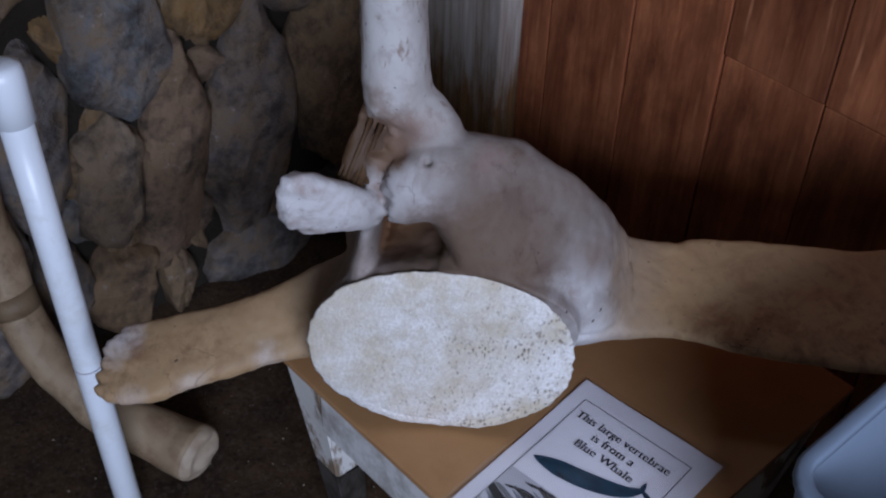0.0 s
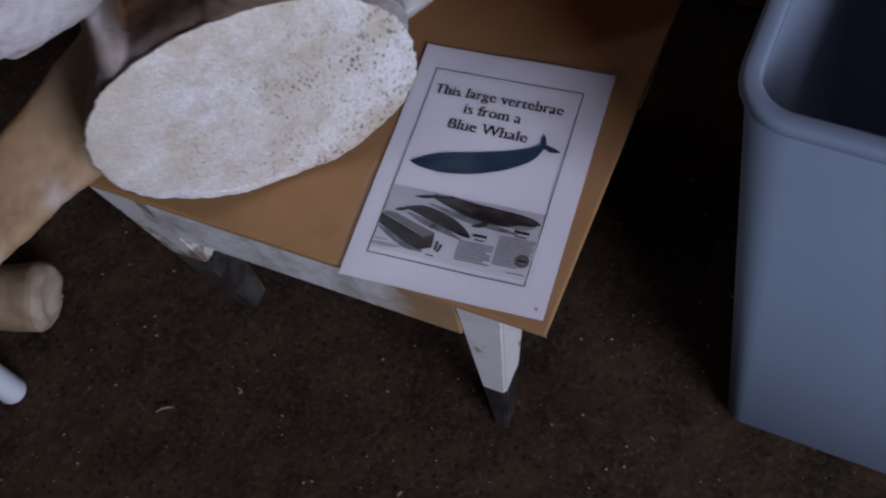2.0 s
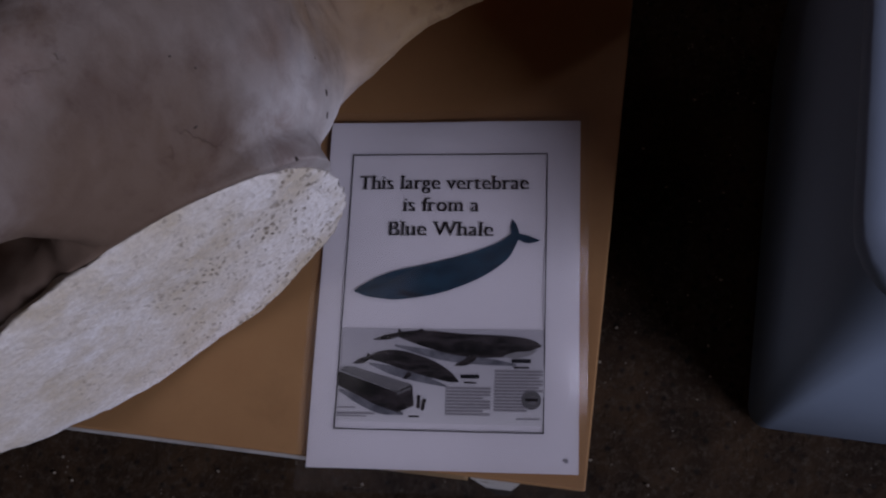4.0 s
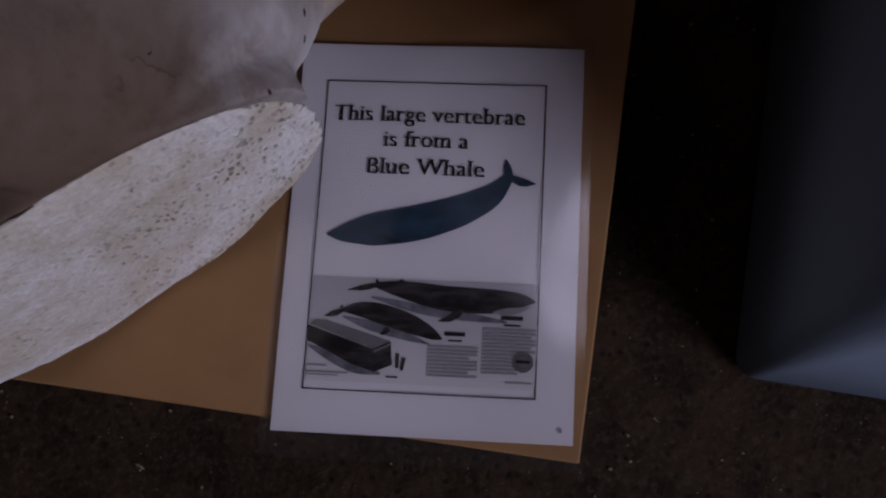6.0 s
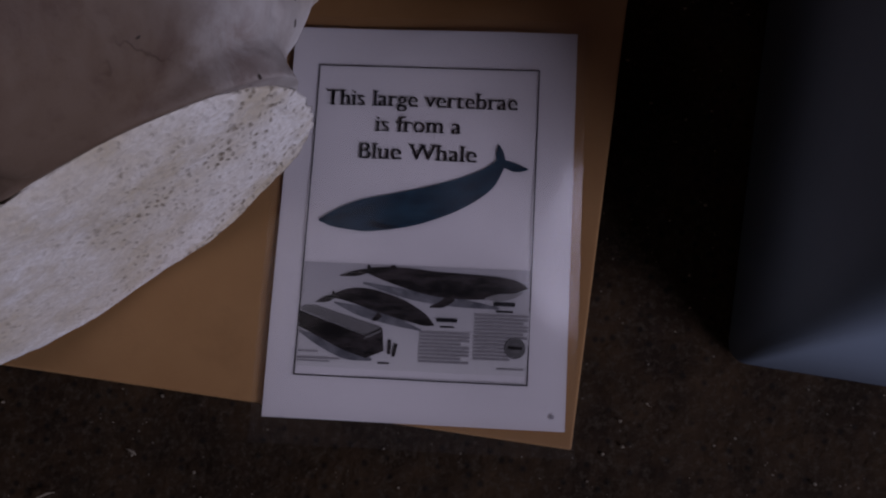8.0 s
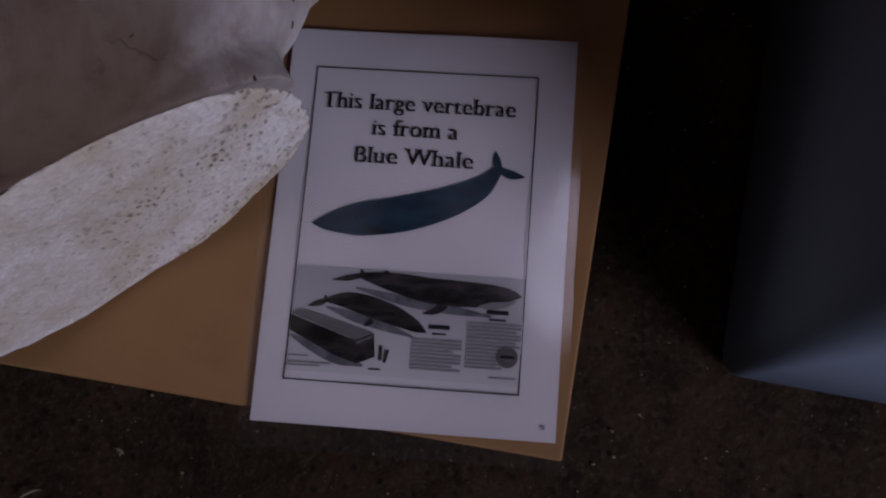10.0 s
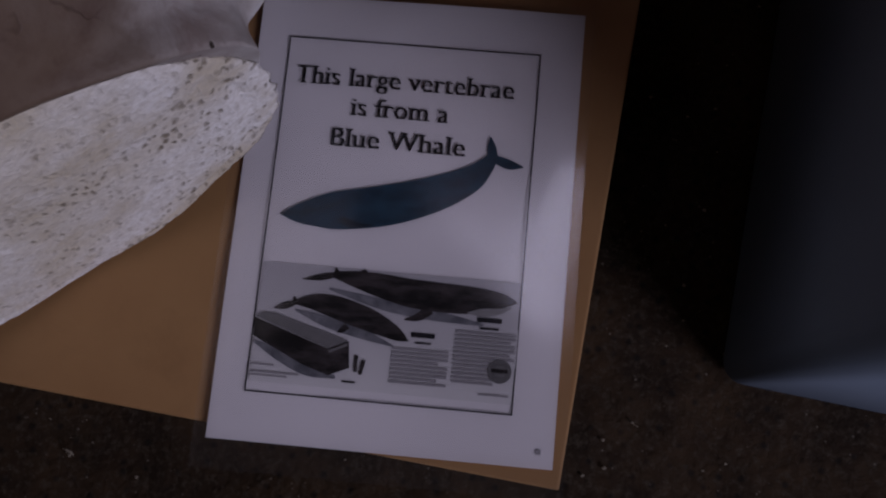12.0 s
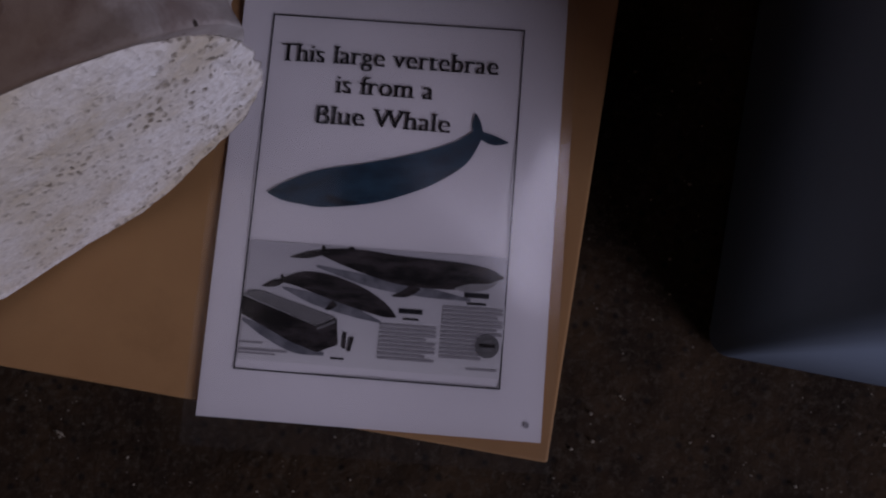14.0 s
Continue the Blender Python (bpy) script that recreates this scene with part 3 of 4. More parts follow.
# weathering: rough skin, broken hollows at the spine's foot, chipped blade ends
HOLLOWS = (((0.004, 0.032, 0.416), 0.006, 0.016), ((0.007, 0.028, 0.407), 0.005, 0.014), ((0.006, 0.024, 0.398), 0.004, 0.012), ((-0.026, 0.035, 0.425), 0.016, 0.010), ((-0.05, 0.04, 0.425), 0.020, 0.014), ((0.045, 0.0, 0.305), 0.0045, 0.006), ((0.185, 0.0, 0.20), 0.006, 0.005),
           ((0.235, 0.16, 0.18), 0.02, 0.010), ((0.27, 0.235, 0.175), 0.012, 0.012))
dent = random.Random(8)
HOLLOWS += tuple(((dent.uniform(0.10, 0.20), dent.uniform(0.02, 0.07), dent.uniform(0.19, 0.30)), dent.uniform(0.004, 0.007), 0.0035) for _ in range(26))
skin_way = [v.normal.copy() for v in fused.vertices]
for v, nrm in zip(fused.vertices, skin_way):
    p = v.co.copy()
    push = 0.0022 * noise.noise(p * 26) + 0.0009 * noise.noise(p * 90)
    for c, r, deep in HOLLOWS:
        d = (p - Vector(c)).length / r
        if d < 1.6:
            push -= deep * math.exp(-2.2 * d * d) * (1 + 0.8 * noise.noise(p * 150))
    v.co = p + nrm * push
    flat_x, flat_z = (p.x - CX) / HW, (p.z - CZ - (p.x - CX) * math.sin(TILT)) / HH
    away = flat_x * flat_x + flat_z * flat_z
    if away < 1.4:
        v.co.y = max(v.co.y, plate_y(p.x, p.z) + 0.005 - 0.008 * max(0.0, away - 1.0) / 0.4)
    ragged = max(0.0, min(1.0, (-0.345 - p.x) / 0.04))
    v.co += Vector((0.008 * noise.noise(Vector((p.y * 120, 3, 0))), 0.004 * noise.noise(Vector((p.x * 120, 7, 0))), 0.0012 * noise.noise(p * 70))) * ragged
    lobe = max(0.0, min(1.0, (-0.10 - p.x) / 0.03)) * (1 if p.z > 0.3 else 0)
    v.co += nrm * (0.005 * lobe * noise.noise(p * 80))
    # torn, toothed edge along the crack beside the lobe
    torn = max(0.0, 1 - abs(p.x + 0.038) / 0.014) * (1 if 0.325 < p.z < 0.42 and p.y < 0.06 else 0)
    v.co.x += torn * (0.010 * noise.noise(Vector((0, p.y * 60, p.z * 170))) + 0.004 * noise.noise(p * 260))

bm = bmesh.new()
blade(bm, [((-0.040, 0.066, 0.475), (0.018, 0, 0), 0.004), ((-0.048, 0.064, 0.440), (0.019, 0.002, 0), 0.004), ((-0.056, 0.052, 0.405), (0.026, 0.004, 0), 0.004), ((-0.062, 0.034, 0.370), (0.030, 0.006, 0), 0.005)], power=0.7)
for v in bm.verts:
    v.co += Vector((0.004 * noise.noise(v.co * 70), 0.005 * noise.noise(Vector((v.co.x * 220, 0, v.co.z * 25))), 0.004 * noise.noise(v.co * 50)))
part("torn_web", bm, fibre, vertebra, "brown fibrous web of torn bone", smooth=True)

# torn fibres that still hang between the spine's foot and the lobe
strand = random.Random(3)
for n in range(14):
    f = min(1.0, max(0.02, (n + strand.uniform(-0.5, 0.5)) / 13))
    top = Vector((-0.054 + 0.038 * f + strand.uniform(-0.003, 0.003), 0.062 - 0.010 * f, 0.462 - 0.020 * f + strand.uniform(-0.008, 0.006)))
    foot = Vector((-0.096 + 0.064 * f, 0.018 + 0.022 * f, 0.366 + 0.006 * f))
    sag = Vector((0.002 * strand.uniform(-1, 1), 0.008 + 0.006 * strand.random(), 0))
    line = [top.lerp(foot, s) + sag * (4 * s * (1 - s)) for s in (0, 0.25, 0.5, 0.75, 1)]
    r = strand.uniform(0.0012, 0.0034)
    bm = bmesh.new()
    tube(bm, line, [r * 1.3, r, r * strand.uniform(0.6, 1.0), r, r * 1.4], 8)
    part("torn_fibre", bm, fibre, vertebra, "torn brown strand of bone", smooth=True)

# porous end plate of the centrum, its rim crumbly
bm = bmesh.new()
rings = []
NE = 220
for j, s in enumerate([0.01] + [i / 70 for i in range(1, 71)]):
    ring = []
    for i in range(NE):
        p = oval(i, NE, s, 0.0)
        a = 2 * math.pi * i / NE
        p.y += -0.001 + 0.004 * s ** 10 + 0.0040 * math.exp(-((s - 0.89) / 0.022) ** 2) * max(0.0, min(1.0, -0.2 + 0.9 * math.cos(a + 0.95) + 0.9 * noise.noise(p * 28)))
        p.y += 0.0005 * noise.noise(p * 60) + 0.0026 * noise.noise(p * 16) + 0.0004 * noise.noise(p * 150)
        if s > 0.95:
            out = (p - Vector((CX, p.y, CZ))).normalized()
            p += out * (0.0026 * noise.noise(p * 75) + 0.0018 * noise.noise(p * 170))
        ring.append(p)
    rings.append(ring)
rings += [[oval(i, NE, 0.985, 0.006) + Vector((0.003 * noise.noise(oval(i, NE, 1, 0) * 60), 0, 0.003 * noise.noise(oval(i, NE, 1, 3) * 60))) for i in range(NE)],
          [oval(i, NE, 0.96, 0.012) for i in range(NE)], [oval(i, NE, 0.92, 0.020) for i in range(NE)]]
skin(bm, rings)
part("end_plate", bm, porous, vertebra, "chalky white porous end plate", smooth=True)

# ---------------------------------------------------------------- laminated sheet
SHEET_Z = BOARD_TOP + 0.0015
sheet = empty("information_sheet", Matrix.Translation((0, 0, SHEET_Z)))
tagged(sheet, "laminated white printed sheet about a whale, on brown board", "sign")
PW, PH = 0.2145, 0.2965


def lift(x, y):
    """How far the sheet curls up from the board."""
    # the swell tilts the film to set that lamp's glare higher up
    swell = 0.0022 * math.exp(-((x - 0.205) / 0.035) ** 2 - ((y - 0.205) / 0.05) ** 2)
    return 0.0012 * math.sin(x * 34 + y * 9) * math.sin(y * 21 + 0.6) + 0.0012 + swell


def flat_grid(x0, x1, y0, y1, dz, nx=30, ny=40):
    bm = bmesh.new()
    rows = [[bm.verts.new((x0 + (x1 - x0) * i / nx, y0 + (y1 - y0) * j / ny, 0)) for i in range(nx + 1)] for j in range(ny + 1)]
    for j in range(ny):
        for i in range(nx):
            bm.faces.new((rows[j][i], rows[j][i + 1], rows[j + 1][i + 1], rows[j + 1][i]))
    for v in bm.verts:
        v.co.z = lift(v.co.x, v.co.y) + dz
    return bm


def printed(name, outlines, material, dz=0.0006):
    """Flat print on the sheet, from outlines in metres."""
    bm = bmesh.new()
    for pts in outlines:
        bm.faces.new([bm.verts.new((x, y, 0)) for x, y in pts])
    bmesh.ops.triangulate(bm, faces=bm.faces)
    bmesh.ops.subdivide_edges(bm, edges=[e for e in bm.edges if e.calc_length() > 0.02], cuts=2, use_grid_fill=True)
    bmesh.ops.triangulate(bm, faces=bm.faces)
    for v in bm.verts:
        v.co.z = lift(v.co.x, v.co.y) + dz
    return part(name, bm, material, sheet)


def rect(x0, x1, y0, y1):
    return [(x0, y0), (x1, y0), (x1, y1), (x0, y1)]


def whale_shape(spine, widths, n=30, lo=1.0):
    """An outline round a bent back line, thick by the given half widths."""
    line = spline([(*p, w) for p, w in zip(spine, widths)], 8)
    up, down = [], []
    for i, (x, y, w) in enumerate(line):
        a, b = line[max(i - 1, 0)], line[min(i + 1, len(line) - 1)]
        d = math.hypot(b[0] - a[0], b[1] - a[1])
        nx, ny = -(b[1] - a[1]) / d, (b[0] - a[0]) / d
        up.append((x + nx * w, y + ny * w))
        down.append((x - nx * w * lo, y - ny * w * lo))
    return up + down[::-1]


part("paper", flat_grid(0.0, PW, 0.0, PH, 0.0), paper, sheet, "white printed paper")
film = part("laminate", flat_grid(-0.008, PW + 0.007, -0.0185, PH + 0.009, 0.0016), lam, sheet, "glossy clear laminate film")
film.visible_shadow = False
T = 0.0009
fx0, fx1, fy0, fy1 = 0.0205, 0.1875, 0.0305, 0.2665
printed("border_line", [rect(fx0, fx1, fy0, fy0 + T), rect(fx0, fx1, fy1 - T, fy1), rect(fx0, fx0 + T, fy0 + T, fy1 - T), rect(fx1 - T, fx1, fy0 + T, fy1 - T)], ink)


def text_line(words, x0, x1, y, tall):
    """Printed words: thin letters doubled sideways for heavy stems, with serifs on the feet and heads of the stems."""
    thin, heavy = -0.015, 0.026
    cu = bpy.data.curves.new("words", "FONT")
    cu.body, cu.size, cu.offset, cu.resolution_u, cu.space_character = words, 1.0, thin, 5, 1.04
    ob = new("words", cu)
    me = bpy.data.meshes.new_from_object(ob.evaluated_get(bpy.context.evaluated_depsgraph_get()))
    bpy.data.objects.remove(ob)
    bm = bmesh.new()
    bm.from_mesh(me)
    spots = [(v.co.x, v.co.y) for v in bm.verts]
    first, last = min(p for p, _ in spots), max(p for p, _ in spots)
    bmesh.ops.translate(bm, verts=bm.verts, vec=(-heavy, 0, 0))
    for shift in (0.0, heavy):
        twin = bmesh.new()
        twin.from_mesh(me)
        bmesh.ops.translate(twin, verts=twin.verts, vec=(shift, 0, 0))
        other = bpy.data.meshes.new("words")
        twin.to_mesh(other)
        twin.free()
        bm.from_mesh(other)
    for level, way in ((-thin, 1), (0.449 + thin, -1), (0.682 + thin, -1)):
        low = level - way * 0.012
        ends = sorted({round(p, 4) for p, q in spots if abs(q - level) < 0.02})
        for p, q in zip(ends, ends[1:]):
            if 0.03 < q - p < 0.125:
                right = q + heavy + (0.01 if level < 0.5 and way < 0 else 0.075)
                left = p - heavy - 0.075
                bm.faces.new([bm.verts.new((u, v, 0)) for u, v in ((left, low), (right, low), (right, low + way * 0.026), (q + heavy, low + way * 0.07), (p - heavy, low + way * 0.07), (left, low + way * 0.026))])
    for v in bm.verts:
        x = x0 + (v.co.x - first) / (last - first) * (x1 - x0)
        yy = y + v.co.y * tall
        v.co = (x, yy, lift(x, yy) + 0.0007)
    part("text_line", bm, ink, sheet, "black printed heading words")


text_line("This large vertebrae", 0.0285, 0.1715, 0.2345, 0.0178)
text_line("is from a", 0.068, 0.1305, 0.2145, 0.0178)
text_line("Blue Whale", 0.0565, 0.143, 0.193, 0.0178)

printed("blue_whale_picture", [whale_shape([(0.0295, 0.1452), (0.0395, 0.1462), (0.053, 0.1484), (0.0665, 0.1504), (0.0945, 0.1557), (0.1185, 0.1632), (0.1355, 0.1706), (0.1495, 0.1792), (0.1570, 0.1872), (0.1622, 0.1945)],
                                           [0.0006, 0.0058, 0.0100, 0.0126, 0.0134, 0.0124, 0.0108, 0.0086, 0.0058, 0.0034]),
                               whale_shape([(0.1625, 0.1908), (0.1605, 0.2003), (0.1592, 0.2076)], [0.0030, 0.0030, 0.0004]),
                               whale_shape([(0.1630, 0.1933), (0.1725, 0.1900), (0.1818, 0.1890)], [0.0026, 0.0032, 0.0004])], teal)
printed("jaw_line", [whale_shape([(0.031, 0.1450), (0.045, 0.1480), (0.060, 0.1527), (0.070, 0.1587)], [0.0003, 0.0006, 0.0006, 0.0003])], darkteal, 0.0009)
printed("blue_flipper", [whale_shape([(0.068, 0.1447), (0.078, 0.1417), (0.089, 0.1424)], [0.0022, 0.0020, 0.0003])], darkteal, 0.0009)
part("picture_panel", flat_grid(0.0222, 0.187, 0.037, 0.1135, 0.0003), seaink, sheet, "pale grey printed background fading to white")
# soft dark water under each animal and the bus
for spine, widths in ((((0.066, 0.0995), (0.10, 0.0925), (0.132, 0.0885), (0.165, 0.0848)), (0.0008, 0.0035, 0.0035, 0.0008)),
                      (((0.046, 0.0842), (0.066, 0.0785), (0.090, 0.0725), (0.110, 0.0668)), (0.0006, 0.0035, 0.0032, 0.0006)),
                      (((0.0225, 0.0625), (0.040, 0.0545), (0.058, 0.0470), (0.076, 0.0440)), (0.0010, 0.0036, 0.0036, 0.0010))):
    printed("sea_shadow", [whale_shape(spine, widths)], shadeink, 0.0005)
printed("grey_whale_picture", [whale_shape([(0.1850, 0.1005), (0.1760, 0.1010), (0.1620, 0.0998), (0.1400, 0.0998), (0.1180, 0.1010), (0.0985, 0.1042), (0.0820, 0.1068), (0.0690, 0.1085)], [0.0004, 0.0048, 0.0082, 0.0093, 0.0090, 0.0076, 0.0052, 0.0022]),
                               whale_shape([(0.131, 0.092), (0.124, 0.0865), (0.1155, 0.0840)], [0.0034, 0.0026, 0.0004]),
                               whale_shape([(0.070, 0.1088), (0.060, 0.1062), (0.0484, 0.1040)], [0.0016, 0.0022, 0.0003]),
                               whale_shape([(0.070, 0.1080), (0.0695, 0.1110), (0.0690, 0.1134)], [0.0016, 0.0014, 0.0003]),
                               whale_shape([(0.0845, 0.1112), (0.0872, 0.1124), (0.0895, 0.1115)], [0.0006, 0.0012, 0.0005])], greyink)
printed("pale_throat", [whale_shape([(0.1545, 0.0915), (0.1640, 0.0925), (0.1745, 0.0942), (0.1815, 0.0972)], [0.0005, 0.0026, 0.0018, 0.0004])], throatink, 0.001)
printed("small_whale_picture", [whale_shape([(0.1190, 0.0708), (0.1130, 0.0735), (0.1050, 0.0772), (0.0930, 0.0818), (0.0760, 0.0868), (0.0630, 0.0895), (0.0540, 0.0898), (0.0455, 0.0888)], [0.0004, 0.0036, 0.0056, 0.0072, 0.0074, 0.0062, 0.0042, 0.0014]),
                                whale_shape([(0.0800, 0.0770), (0.0765, 0.0735), (0.0740, 0.0722)], [0.0024, 0.0016, 0.0003]),
                                whale_shape([(0.0465, 0.0888), (0.0400, 0.0862), (0.0328, 0.0839)], [0.0012, 0.0022, 0.0003]),
                                whale_shape([(0.0455, 0.0885), (0.0450, 0.0908), (0.0446, 0.0926)], [0.0012, 0.0012, 0.0003])], greyink)
printed("bus_picture", [[(0.0215, 0.0772), (0.0218, 0.0655), (0.0547, 0.0500), (0.0715, 0.0448), (0.0842, 0.0507), (0.0821, 0.0672), (0.0694, 0.0612)]], greyink, 0.0008)
printed("bus_roof", [[(0.0222, 0.0778), (0.0694, 0.0615), (0.0818, 0.0676), (0.0346, 0.0808), (0.0267, 0.0811)]], roofink, 0.0009)
printed("bus_end_trim", [[(0.0700, 0.0604), (0.0815, 0.0660), (0.0813, 0.0640), (0.0703, 0.0588)]], roofink, 0.0010)
printed("dark_bar", [rect(0.0868, 0.0890, 0.0485, 0.0590), [(0.0900, 0.0470), (0.0922, 0.0470), (0.0940, 0.0565), (0.0912, 0.0560)]], greyink, 0.0008)
bars = []
for i in range(9):
    y = 0.0665 - i * 0.0026
    bars.append(rect(0.1092, 0.145 - (0.006 if i % 4 == 3 else 0), y - 0.0017, y))
for i in range(13):
    y = 0.0805 - i * 0.0026
    bars.append(rect(0.148, 0.186 - (0.012 if i > 6 else 0.003 if i % 3 == 2 else 0), y - 0.0017, y))
bars += [rect(0.0225, 0.037, 0.0475, 0.0487), rect(0.0225, 0.053, 0.0428, 0.0442), rect(0.0225, 0.046, 0.0408, 0.0418), rect(0.1654, 0.184, 0.0412, 0.0424)]
for bar in bars:
    printed("print_bar", [bar], midink)
for bar in (rect(0.1205, 0.1355, 0.0735, 0.0765), rect(0.161, 0.1765, 0.0865, 0.0895), rect(0.1234, 0.1334, 0.0695, 0.0707), rect(0.163, 0.175, 0.082, 0.0834), rect(0.0802, 0.0887, 0.0414, 0.0426)):
    printed("caption_bar", [bar], ink)
disc = [(0.1775 + 0.0075 * math.cos(a * math.pi / 12), 0.0567 + 0.0075 * math.sin(a * math.pi / 12)) for a in range(24)]
printed("round_emblem", [disc], shineink, 0.0008)
printed("emblem_band", [rect(0.1725, 0.1825, 0.0560, 0.0580)], greyink, 0.001)
printed("emblem_centre", [rect(0.1745, 0.1805, 0.0535, 0.0555), rect(0.1750, 0.1800, 0.0590, 0.0605)], roofink, 0.001)
printed("corner_mark", [rect(0.2035, 0.2065, 0.0085, 0.0115)], midink)

# ---------------------------------------------------------------- grey plastic bin
bin_thing = empty("plastic_bin", Matrix.Translation((0.3483, 0.0482, 0)) @ pose(0, 0, 0, 0, 0, -6.5))
tagged(bin_thing, "large empty grey plastic bin standing on the earth floor", "bin")
BW, BD, BH = 0.46, 0.60, 0.778


def rounded(x0, x1, y0, y1, r, z, n=6):
    pts = []
    for cx, cy, a0 in ((x1 - r, y1 - r, 0), (x0 + r, y1 - r, 90), (x0 + r, y0 + r, 180), (x1 - r, y0 + r, 270)):
        for i in range(n + 1):
            a = radians(a0 + 90 * i / n)
            pts.append(Vector((cx + r * math.cos(a), cy + r * math.sin(a), z)))
    return pts


def bin_ring(inset, r, z, front=None):
    return rounded(inset, BW - inset, inset if front is None else front, BD - inset, r, z)


bm = bmesh.new()
rows = skin(bm, [bin_ring(0.051, 0.020, 0.0, 0.074), bin_ring(0.048, 0.023, 0.006, 0.070), bin_ring(0.005, 0.044, BH - 0.012, 0.004), bin_ring(0.012, 0.036, BH - 0.012), bin_ring(0.054, 0.020, 0.012, 0.078)], closed_ends=False)
bm.faces.new(rows[0])
bm.faces.new(rows[-1])
part("bin_body", bm, plastic, bin_thing, smooth=True)
bm = bmesh.new()
skin(bm, [bin_ring(0.008, 0.040, BH - 0.013), bin_ring(0.001, 0.045, BH - 0.012), bin_ring(0.0, 0.046, BH - 0.010), bin_ring(0.0, 0.046, BH - 0.004), bin_ring(0.0015, 0.0445, BH - 0.001), bin_ring(0.004, 0.042, BH), bin_ring(0.013, 0.033, BH), bin_ring(0.0155, 0.031, BH - 0.002), bin_ring(0.0165, 0.030, BH - 0.012), bin_ring(0.008, 0.040, BH - 0.013)], closed_ends=False)
part("bin_rim", bm, plastic, bin_thing, "rounded rolled rim", smooth=True)

# ---------------------------------------------------------------- upright white pipe
pipe = empty("plastic_pipe", Matrix.Translation((-0.5788, -0.110, 0)) @ pose(0, 0, 0, 1.27, -0.6, 0))
tagged(pipe, "white plastic pipe standing upright on the earth floor", "pipe")
bm = bmesh.new()
tube(bm, [(0, 0, z) for z in (0.0, 0.004, 0.3, 0.6, 0.80)], [0.019, 0.0208, 0.0208, 0.0208, 0.0208], 28)
part("tube", bm, pvc, pipe, smooth=True)
bm = bmesh.new()
tube(bm, [(0, 0, z) for z in (0.795, 0.797, 0.86, 0.872, 0.876)], [0.0212, 0.0265, 0.0265, 0.024, 0.015], 28)
part("coupling", bm, pvc, pipe, "white pipe coupling", smooth=True)
bm = bmesh.new()
tube(bm, [(0, 0, z) for z in (0.3705, 0.3712, 0.3728, 0.3735)], [0.0195, 0.0212, 0.0212, 0.0195], 28)
part("scored_ring", bm, midink, pipe, "grey scored line round the pipe", smooth=True)

# ---------------------------------------------------------------- curved rib bone leaning on the stone wall
rib = empty("rib_bone", Matrix.Translation((-0.55, 0.03, 0)))
tagged(rib, "curved brown whale rib bone lying against stones", "bone")
rib_at = Vector((-0.55, 0.03, 0))
bm = bmesh.new()
line = [Vector(p) - rib_at for p in spline([(-0.568, 0.025, 0.056), (-0.63, 0.003, 0.062), (-0.74, -0.055, 0.115), (-0.86, -0.08, 0.23), (-0.94, -0.07, 0.42), (-0.975, -0.06, 0.60)], 6)]
tube(bm, line, [(0.053 - 0.013 * min(1, i / 14), 0.047 - 0.011 * min(1, i / 14)) for i in range(len(line))], 32)


def knobbly(bm):
    for v in bm.verts:
        p = v.co + rib_at
        v.co += Vector((noise.noise(p * 14), noise.noise(p * 14 + Vector((5, 0, 0))), noise.noise(p * 14 + Vector((0, 5, 0))))) * 0.006


knobbly(bm)
part("shaft", bm, rib_bone, rib, smooth=True)
bm = bmesh.new()
tube(bm, line[19:21], [(0.0406, 0.0366)] * 2, 32)
knobbly(bm)
part("dark_band", bm, rib_stain, rib, "narrow darker band round the rib", smooth=True)
bm = bmesh.new()
bmesh.ops.create_icosphere(bm, subdivisions=4, radius=1.0)
axis = (line[0] - line[1]).normalized().to_track_quat("X", "Z").to_matrix()
for v in bm.verts:
    d = v.co.copy()
    v.co = axis @ Vector((d.x * (0.020 + 0.012 * noise.noise(d * 2.2)), d.y * 0.0522, d.z * 0.0462)) + line[0]
knobbly(bm)
part("broken_end", bm, rib_end, rib, "paler broken bone end", smooth=True)

# ---------------------------------------------------------------- splinters on the floor


def splinter(x, y, turn, long):
    bm = bmesh.new()
    line = [(-long / 2, 0, 0.002), (-long / 6, long * 0.06, 0.0035), (long / 5, long * 0.02, 0.003), (long / 2, -long * 0.1, 0.002)]
    tube(bm, line, [0.0006, 0.0014, 0.0016, 0.0005], 6)
    ob = part("wood_splinter", bm, chip)
    ob.matrix_world = pose(x, y, -0.003, 0, 0, turn)
    tagged(ob, "pale wood splinter lying on earth floor", "splinter", "splinters")


splinter(-0.345, -0.075, 35, 0.028)
splinter(-0.25, -0.02, -20, 0.014)
splinter(0.02, -0.10, 70, 0.010)

# ---------------------------------------------------------------- grit on the floor
rng = random.Random(5)
bm = bmesh.new()
for _ in range(420):
    a, b, s = rng.uniform(-0.9, 0.9), rng.uniform(-0.35, 0.6), rng.choice((0.0007, 0.001, 0.0014, 0.002))
    got = bmesh.ops.create_icosphere(bm, subdivisions=1, radius=s)["verts"]
    for v in got:
        v.co = Vector((v.co.x * rng.uniform(0.8, 1.6), v.co.y, v.co.z * 0.7)) + Vector((a, b, -0.003))
grit = part("floor_grit", bm, chip)
grit.matrix_world = ROOM
tagged(grit, "pale grit and crumbs scattered on earth floor", "grit", kind="stuff")

# ---------------------------------------------------------------- planks of the north wall
post = part("corner_post", box(-0.972, -0.722, B1 - 0.06, B1 + 0.02, -0.01, TOP, 0.006), post_wood, back, "weathered grey corner post")


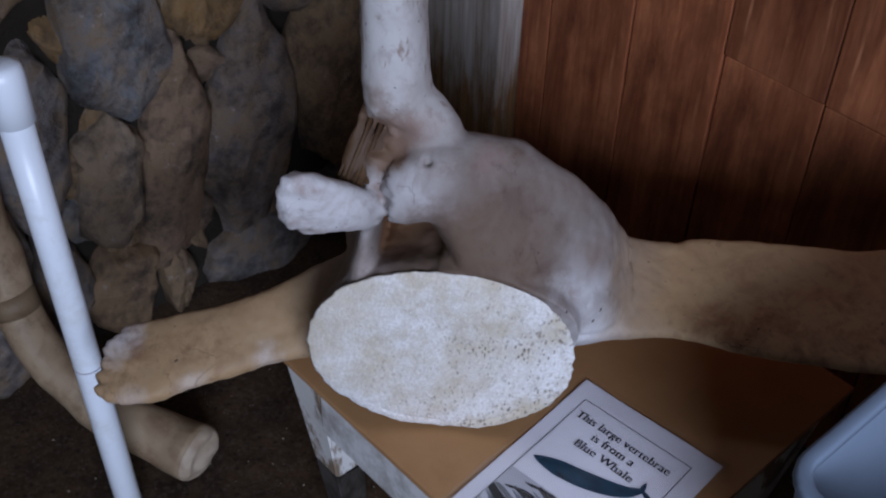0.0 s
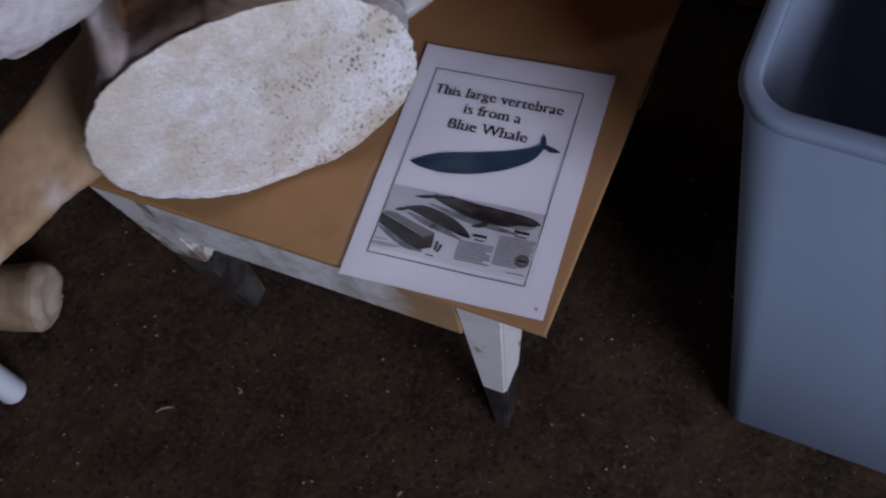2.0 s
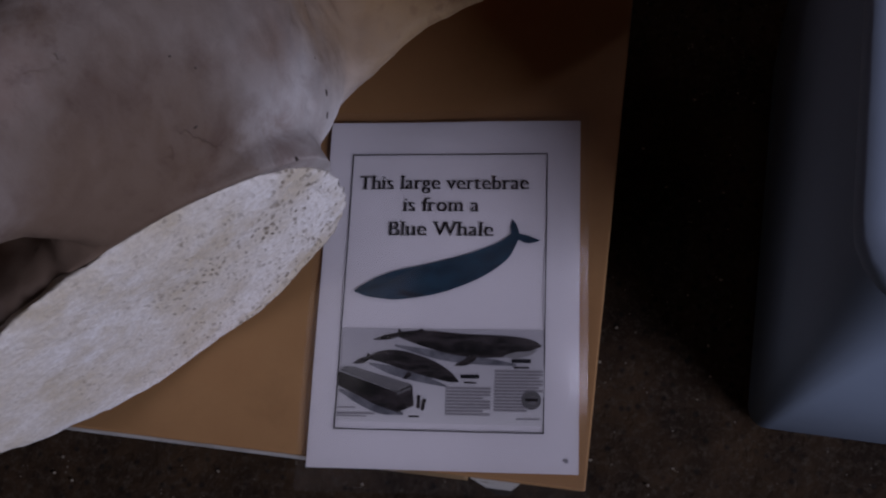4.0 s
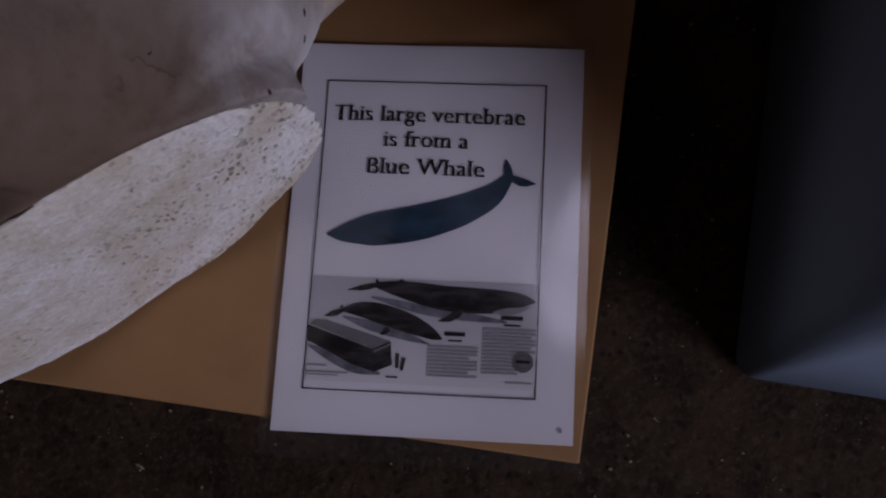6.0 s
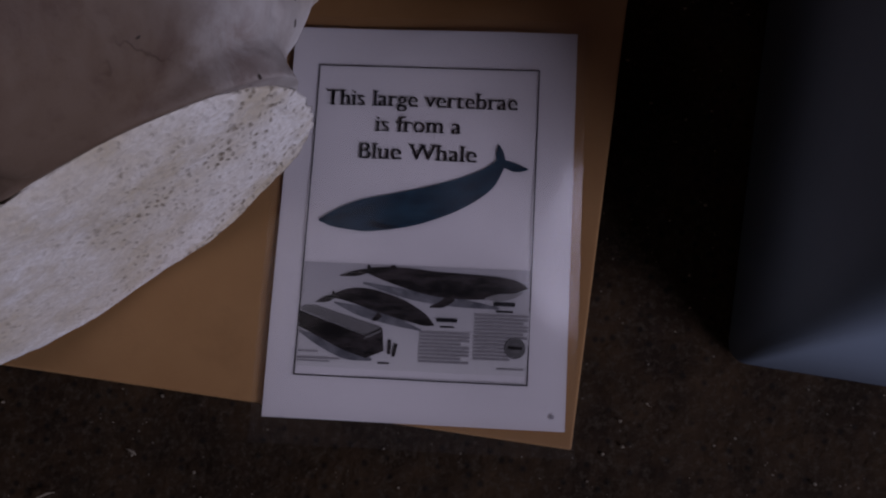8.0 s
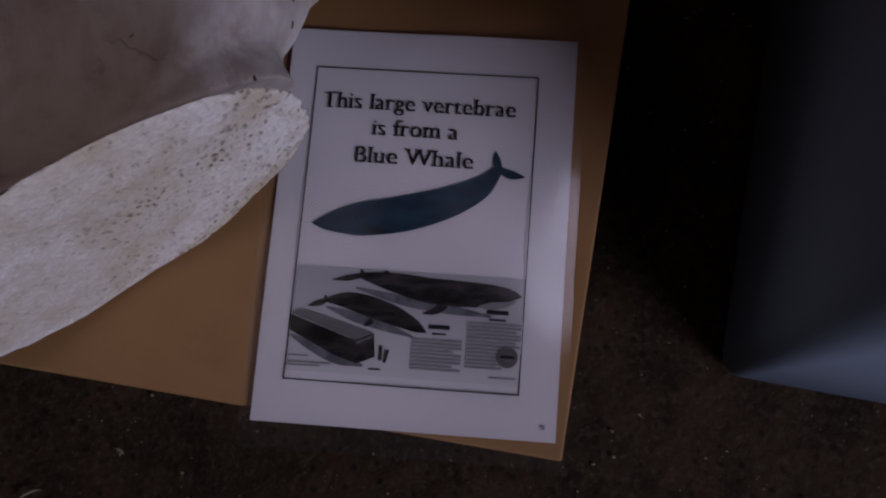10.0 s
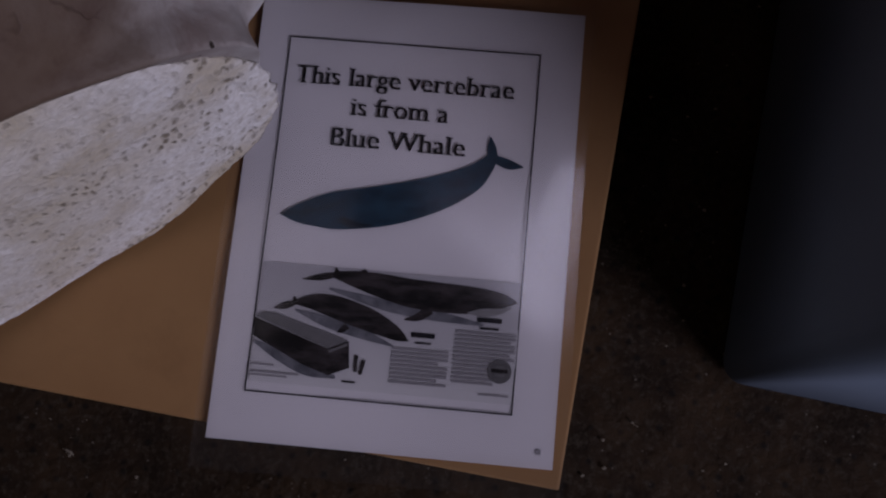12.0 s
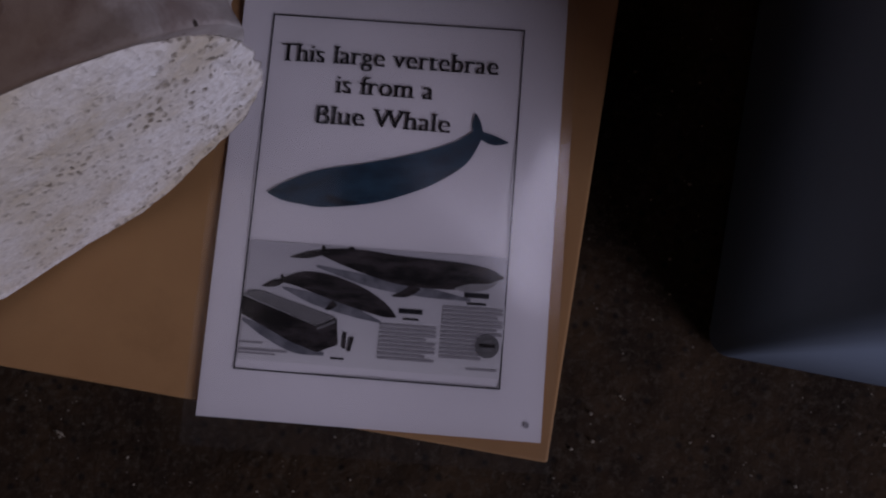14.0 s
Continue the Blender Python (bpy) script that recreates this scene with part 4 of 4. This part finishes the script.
def plank_mesh(name, wide, high):
    return mesh_of(box(0.0012, wide - 0.0012, 0, 0.022, 0.001, high - 0.001, 0.003), name, plank_wood, False)


low, high_, tall = plank_mesh("plank", 0.19, 0.655), plank_mesh("plank", 0.19, TOP - 0.655), plank_mesh("plank", 0.19, TOP)
for i in range(18):
    a = -0.84 + 0.19 * i
    for me, z, proud in (((low, 0.0, 0.0), (high_, 0.655, 0.003)) if i >= 3 else ((tall, 0.0, 0.004),)):
        ob = new("plank", me)
        ob.parent = back
        ob.matrix_basis = Matrix.Translation((a, B1 - proud + rng.uniform(-0.002, 0.002), z))

# ---------------------------------------------------------------- stones of the west wall


def stone_mesh(seed, wide, high, deep):
    """A rough block: a few split faces cut from a lump, then worn."""
    r = random.Random(seed)
    bm = bmesh.new()
    bmesh.ops.create_icosphere(bm, subdivisions=4, radius=1.0)
    off = Vector((r.uniform(0, 50), r.uniform(0, 50), r.uniform(0, 50)))
    cuts = []
    for k in range(9):
        a = 2 * math.pi * (k + r.uniform(-0.3, 0.3)) / 6
        way = Vector((r.uniform(0.0, 0.35), math.cos(a), math.sin(a))) if k < 6 else Vector((1, r.uniform(-0.35, 0.35), r.uniform(-0.3, 0.3)))
        cuts.append((way.normalized(), r.uniform(0.72, 0.9) if k < 6 else r.uniform(0.5, 0.68)))
    for v in bm.verts:
        d = v.co.normalized()
        reach = 1.25
        for way, far in cuts:
            c = d.dot(way)
            if c > 0.05:
                reach = min(reach, far / c)
        q = d * (reach * (1 + 0.09 * noise.noise(d * 2.5 + off) + 0.05 * noise.noise(d * 7 + off) + 0.02 * noise.noise(d * 17 + off)))
        v.co = Vector((q.x * deep * 1.5, q.y * wide * 0.66, q.z * high * 0.66))
    return mesh_of(bm, "stone", stone_mat, True)


def put_stone(b, z, wide, high, seed, lean=0.0, out=0.0):
    ob = new("stone", stone_mesh(seed, wide, high, 0.07))
    ob.parent = core
    ob.matrix_basis = Matrix.Translation((A0 - 0.03 + out, b, z)) @ pose(0, 0, 0, lean, 0, 0)


# the stones in view: along the wall, height, width, tallness, lean
SEEN = ((0.56, 0.37, 0.16, 0.42, 3), (0.36, 0.34, 0.17, 0.46, -4), (0.19, 0.33, 0.13, 0.44, -6), (0.115, 0.62, 0.17, 0.28, 0), (0.37, 0.055, 0.24, 0.13, 4), (0.04, 0.1, 0.15, 0.17, 0),
        (0.16, 0.075, 0.06, 0.15, 0), (0.06, 0.36, 0.11, 0.25, -8), (-0.06, 0.47, 0.12, 0.34, -8), (0.29, 0.66, 0.16, 0.20, 5), (0.47, 0.64, 0.20, 0.15, 0), (0.74, 0.42, 0.15, 0.36, 2), (0.57, 0.07, 0.15, 0.17, 0), (0.72, 0.12, 0.16, 0.22, 0), (-0.07, 0.17, 0.10, 0.22, 0), (0.68, 0.68, 0.2, 0.14, 0))
for i, (b, z, w, h, lean) in enumerate(SEEN):
    put_stone(b, z, w, h, 10 + i, lean)
for i in range(70):
    put_stone(rng.uniform(-0.25, 0.82), rng.uniform(0.02, 0.85), rng.uniform(0.05, 0.10), rng.uniform(0.06, 0.13), 40 + i % 12, rng.uniform(-40, 40), -0.035)
seed = 100
b = -0.22
while b > -2.4:
    w, z = rng.uniform(0.11, 0.2), 0.0
    while z < 0.8:
        h = rng.uniform(0.14, 0.32)
        put_stone(b, z + h / 2, w, h, seed, rng.uniform(-5, 5))
        z, seed = z + h, seed + 1
    b -= w
for row in range(5):
    z, b = 0.86 + 0.32 * row, 0.74
    while b > -2.4:
        w = rng.uniform(0.18, 0.34)
        put_stone(b - w / 2 + 0.05, z, w, 0.32, seed, rng.uniform(-5, 5))
        b, seed = b - w, seed + 1
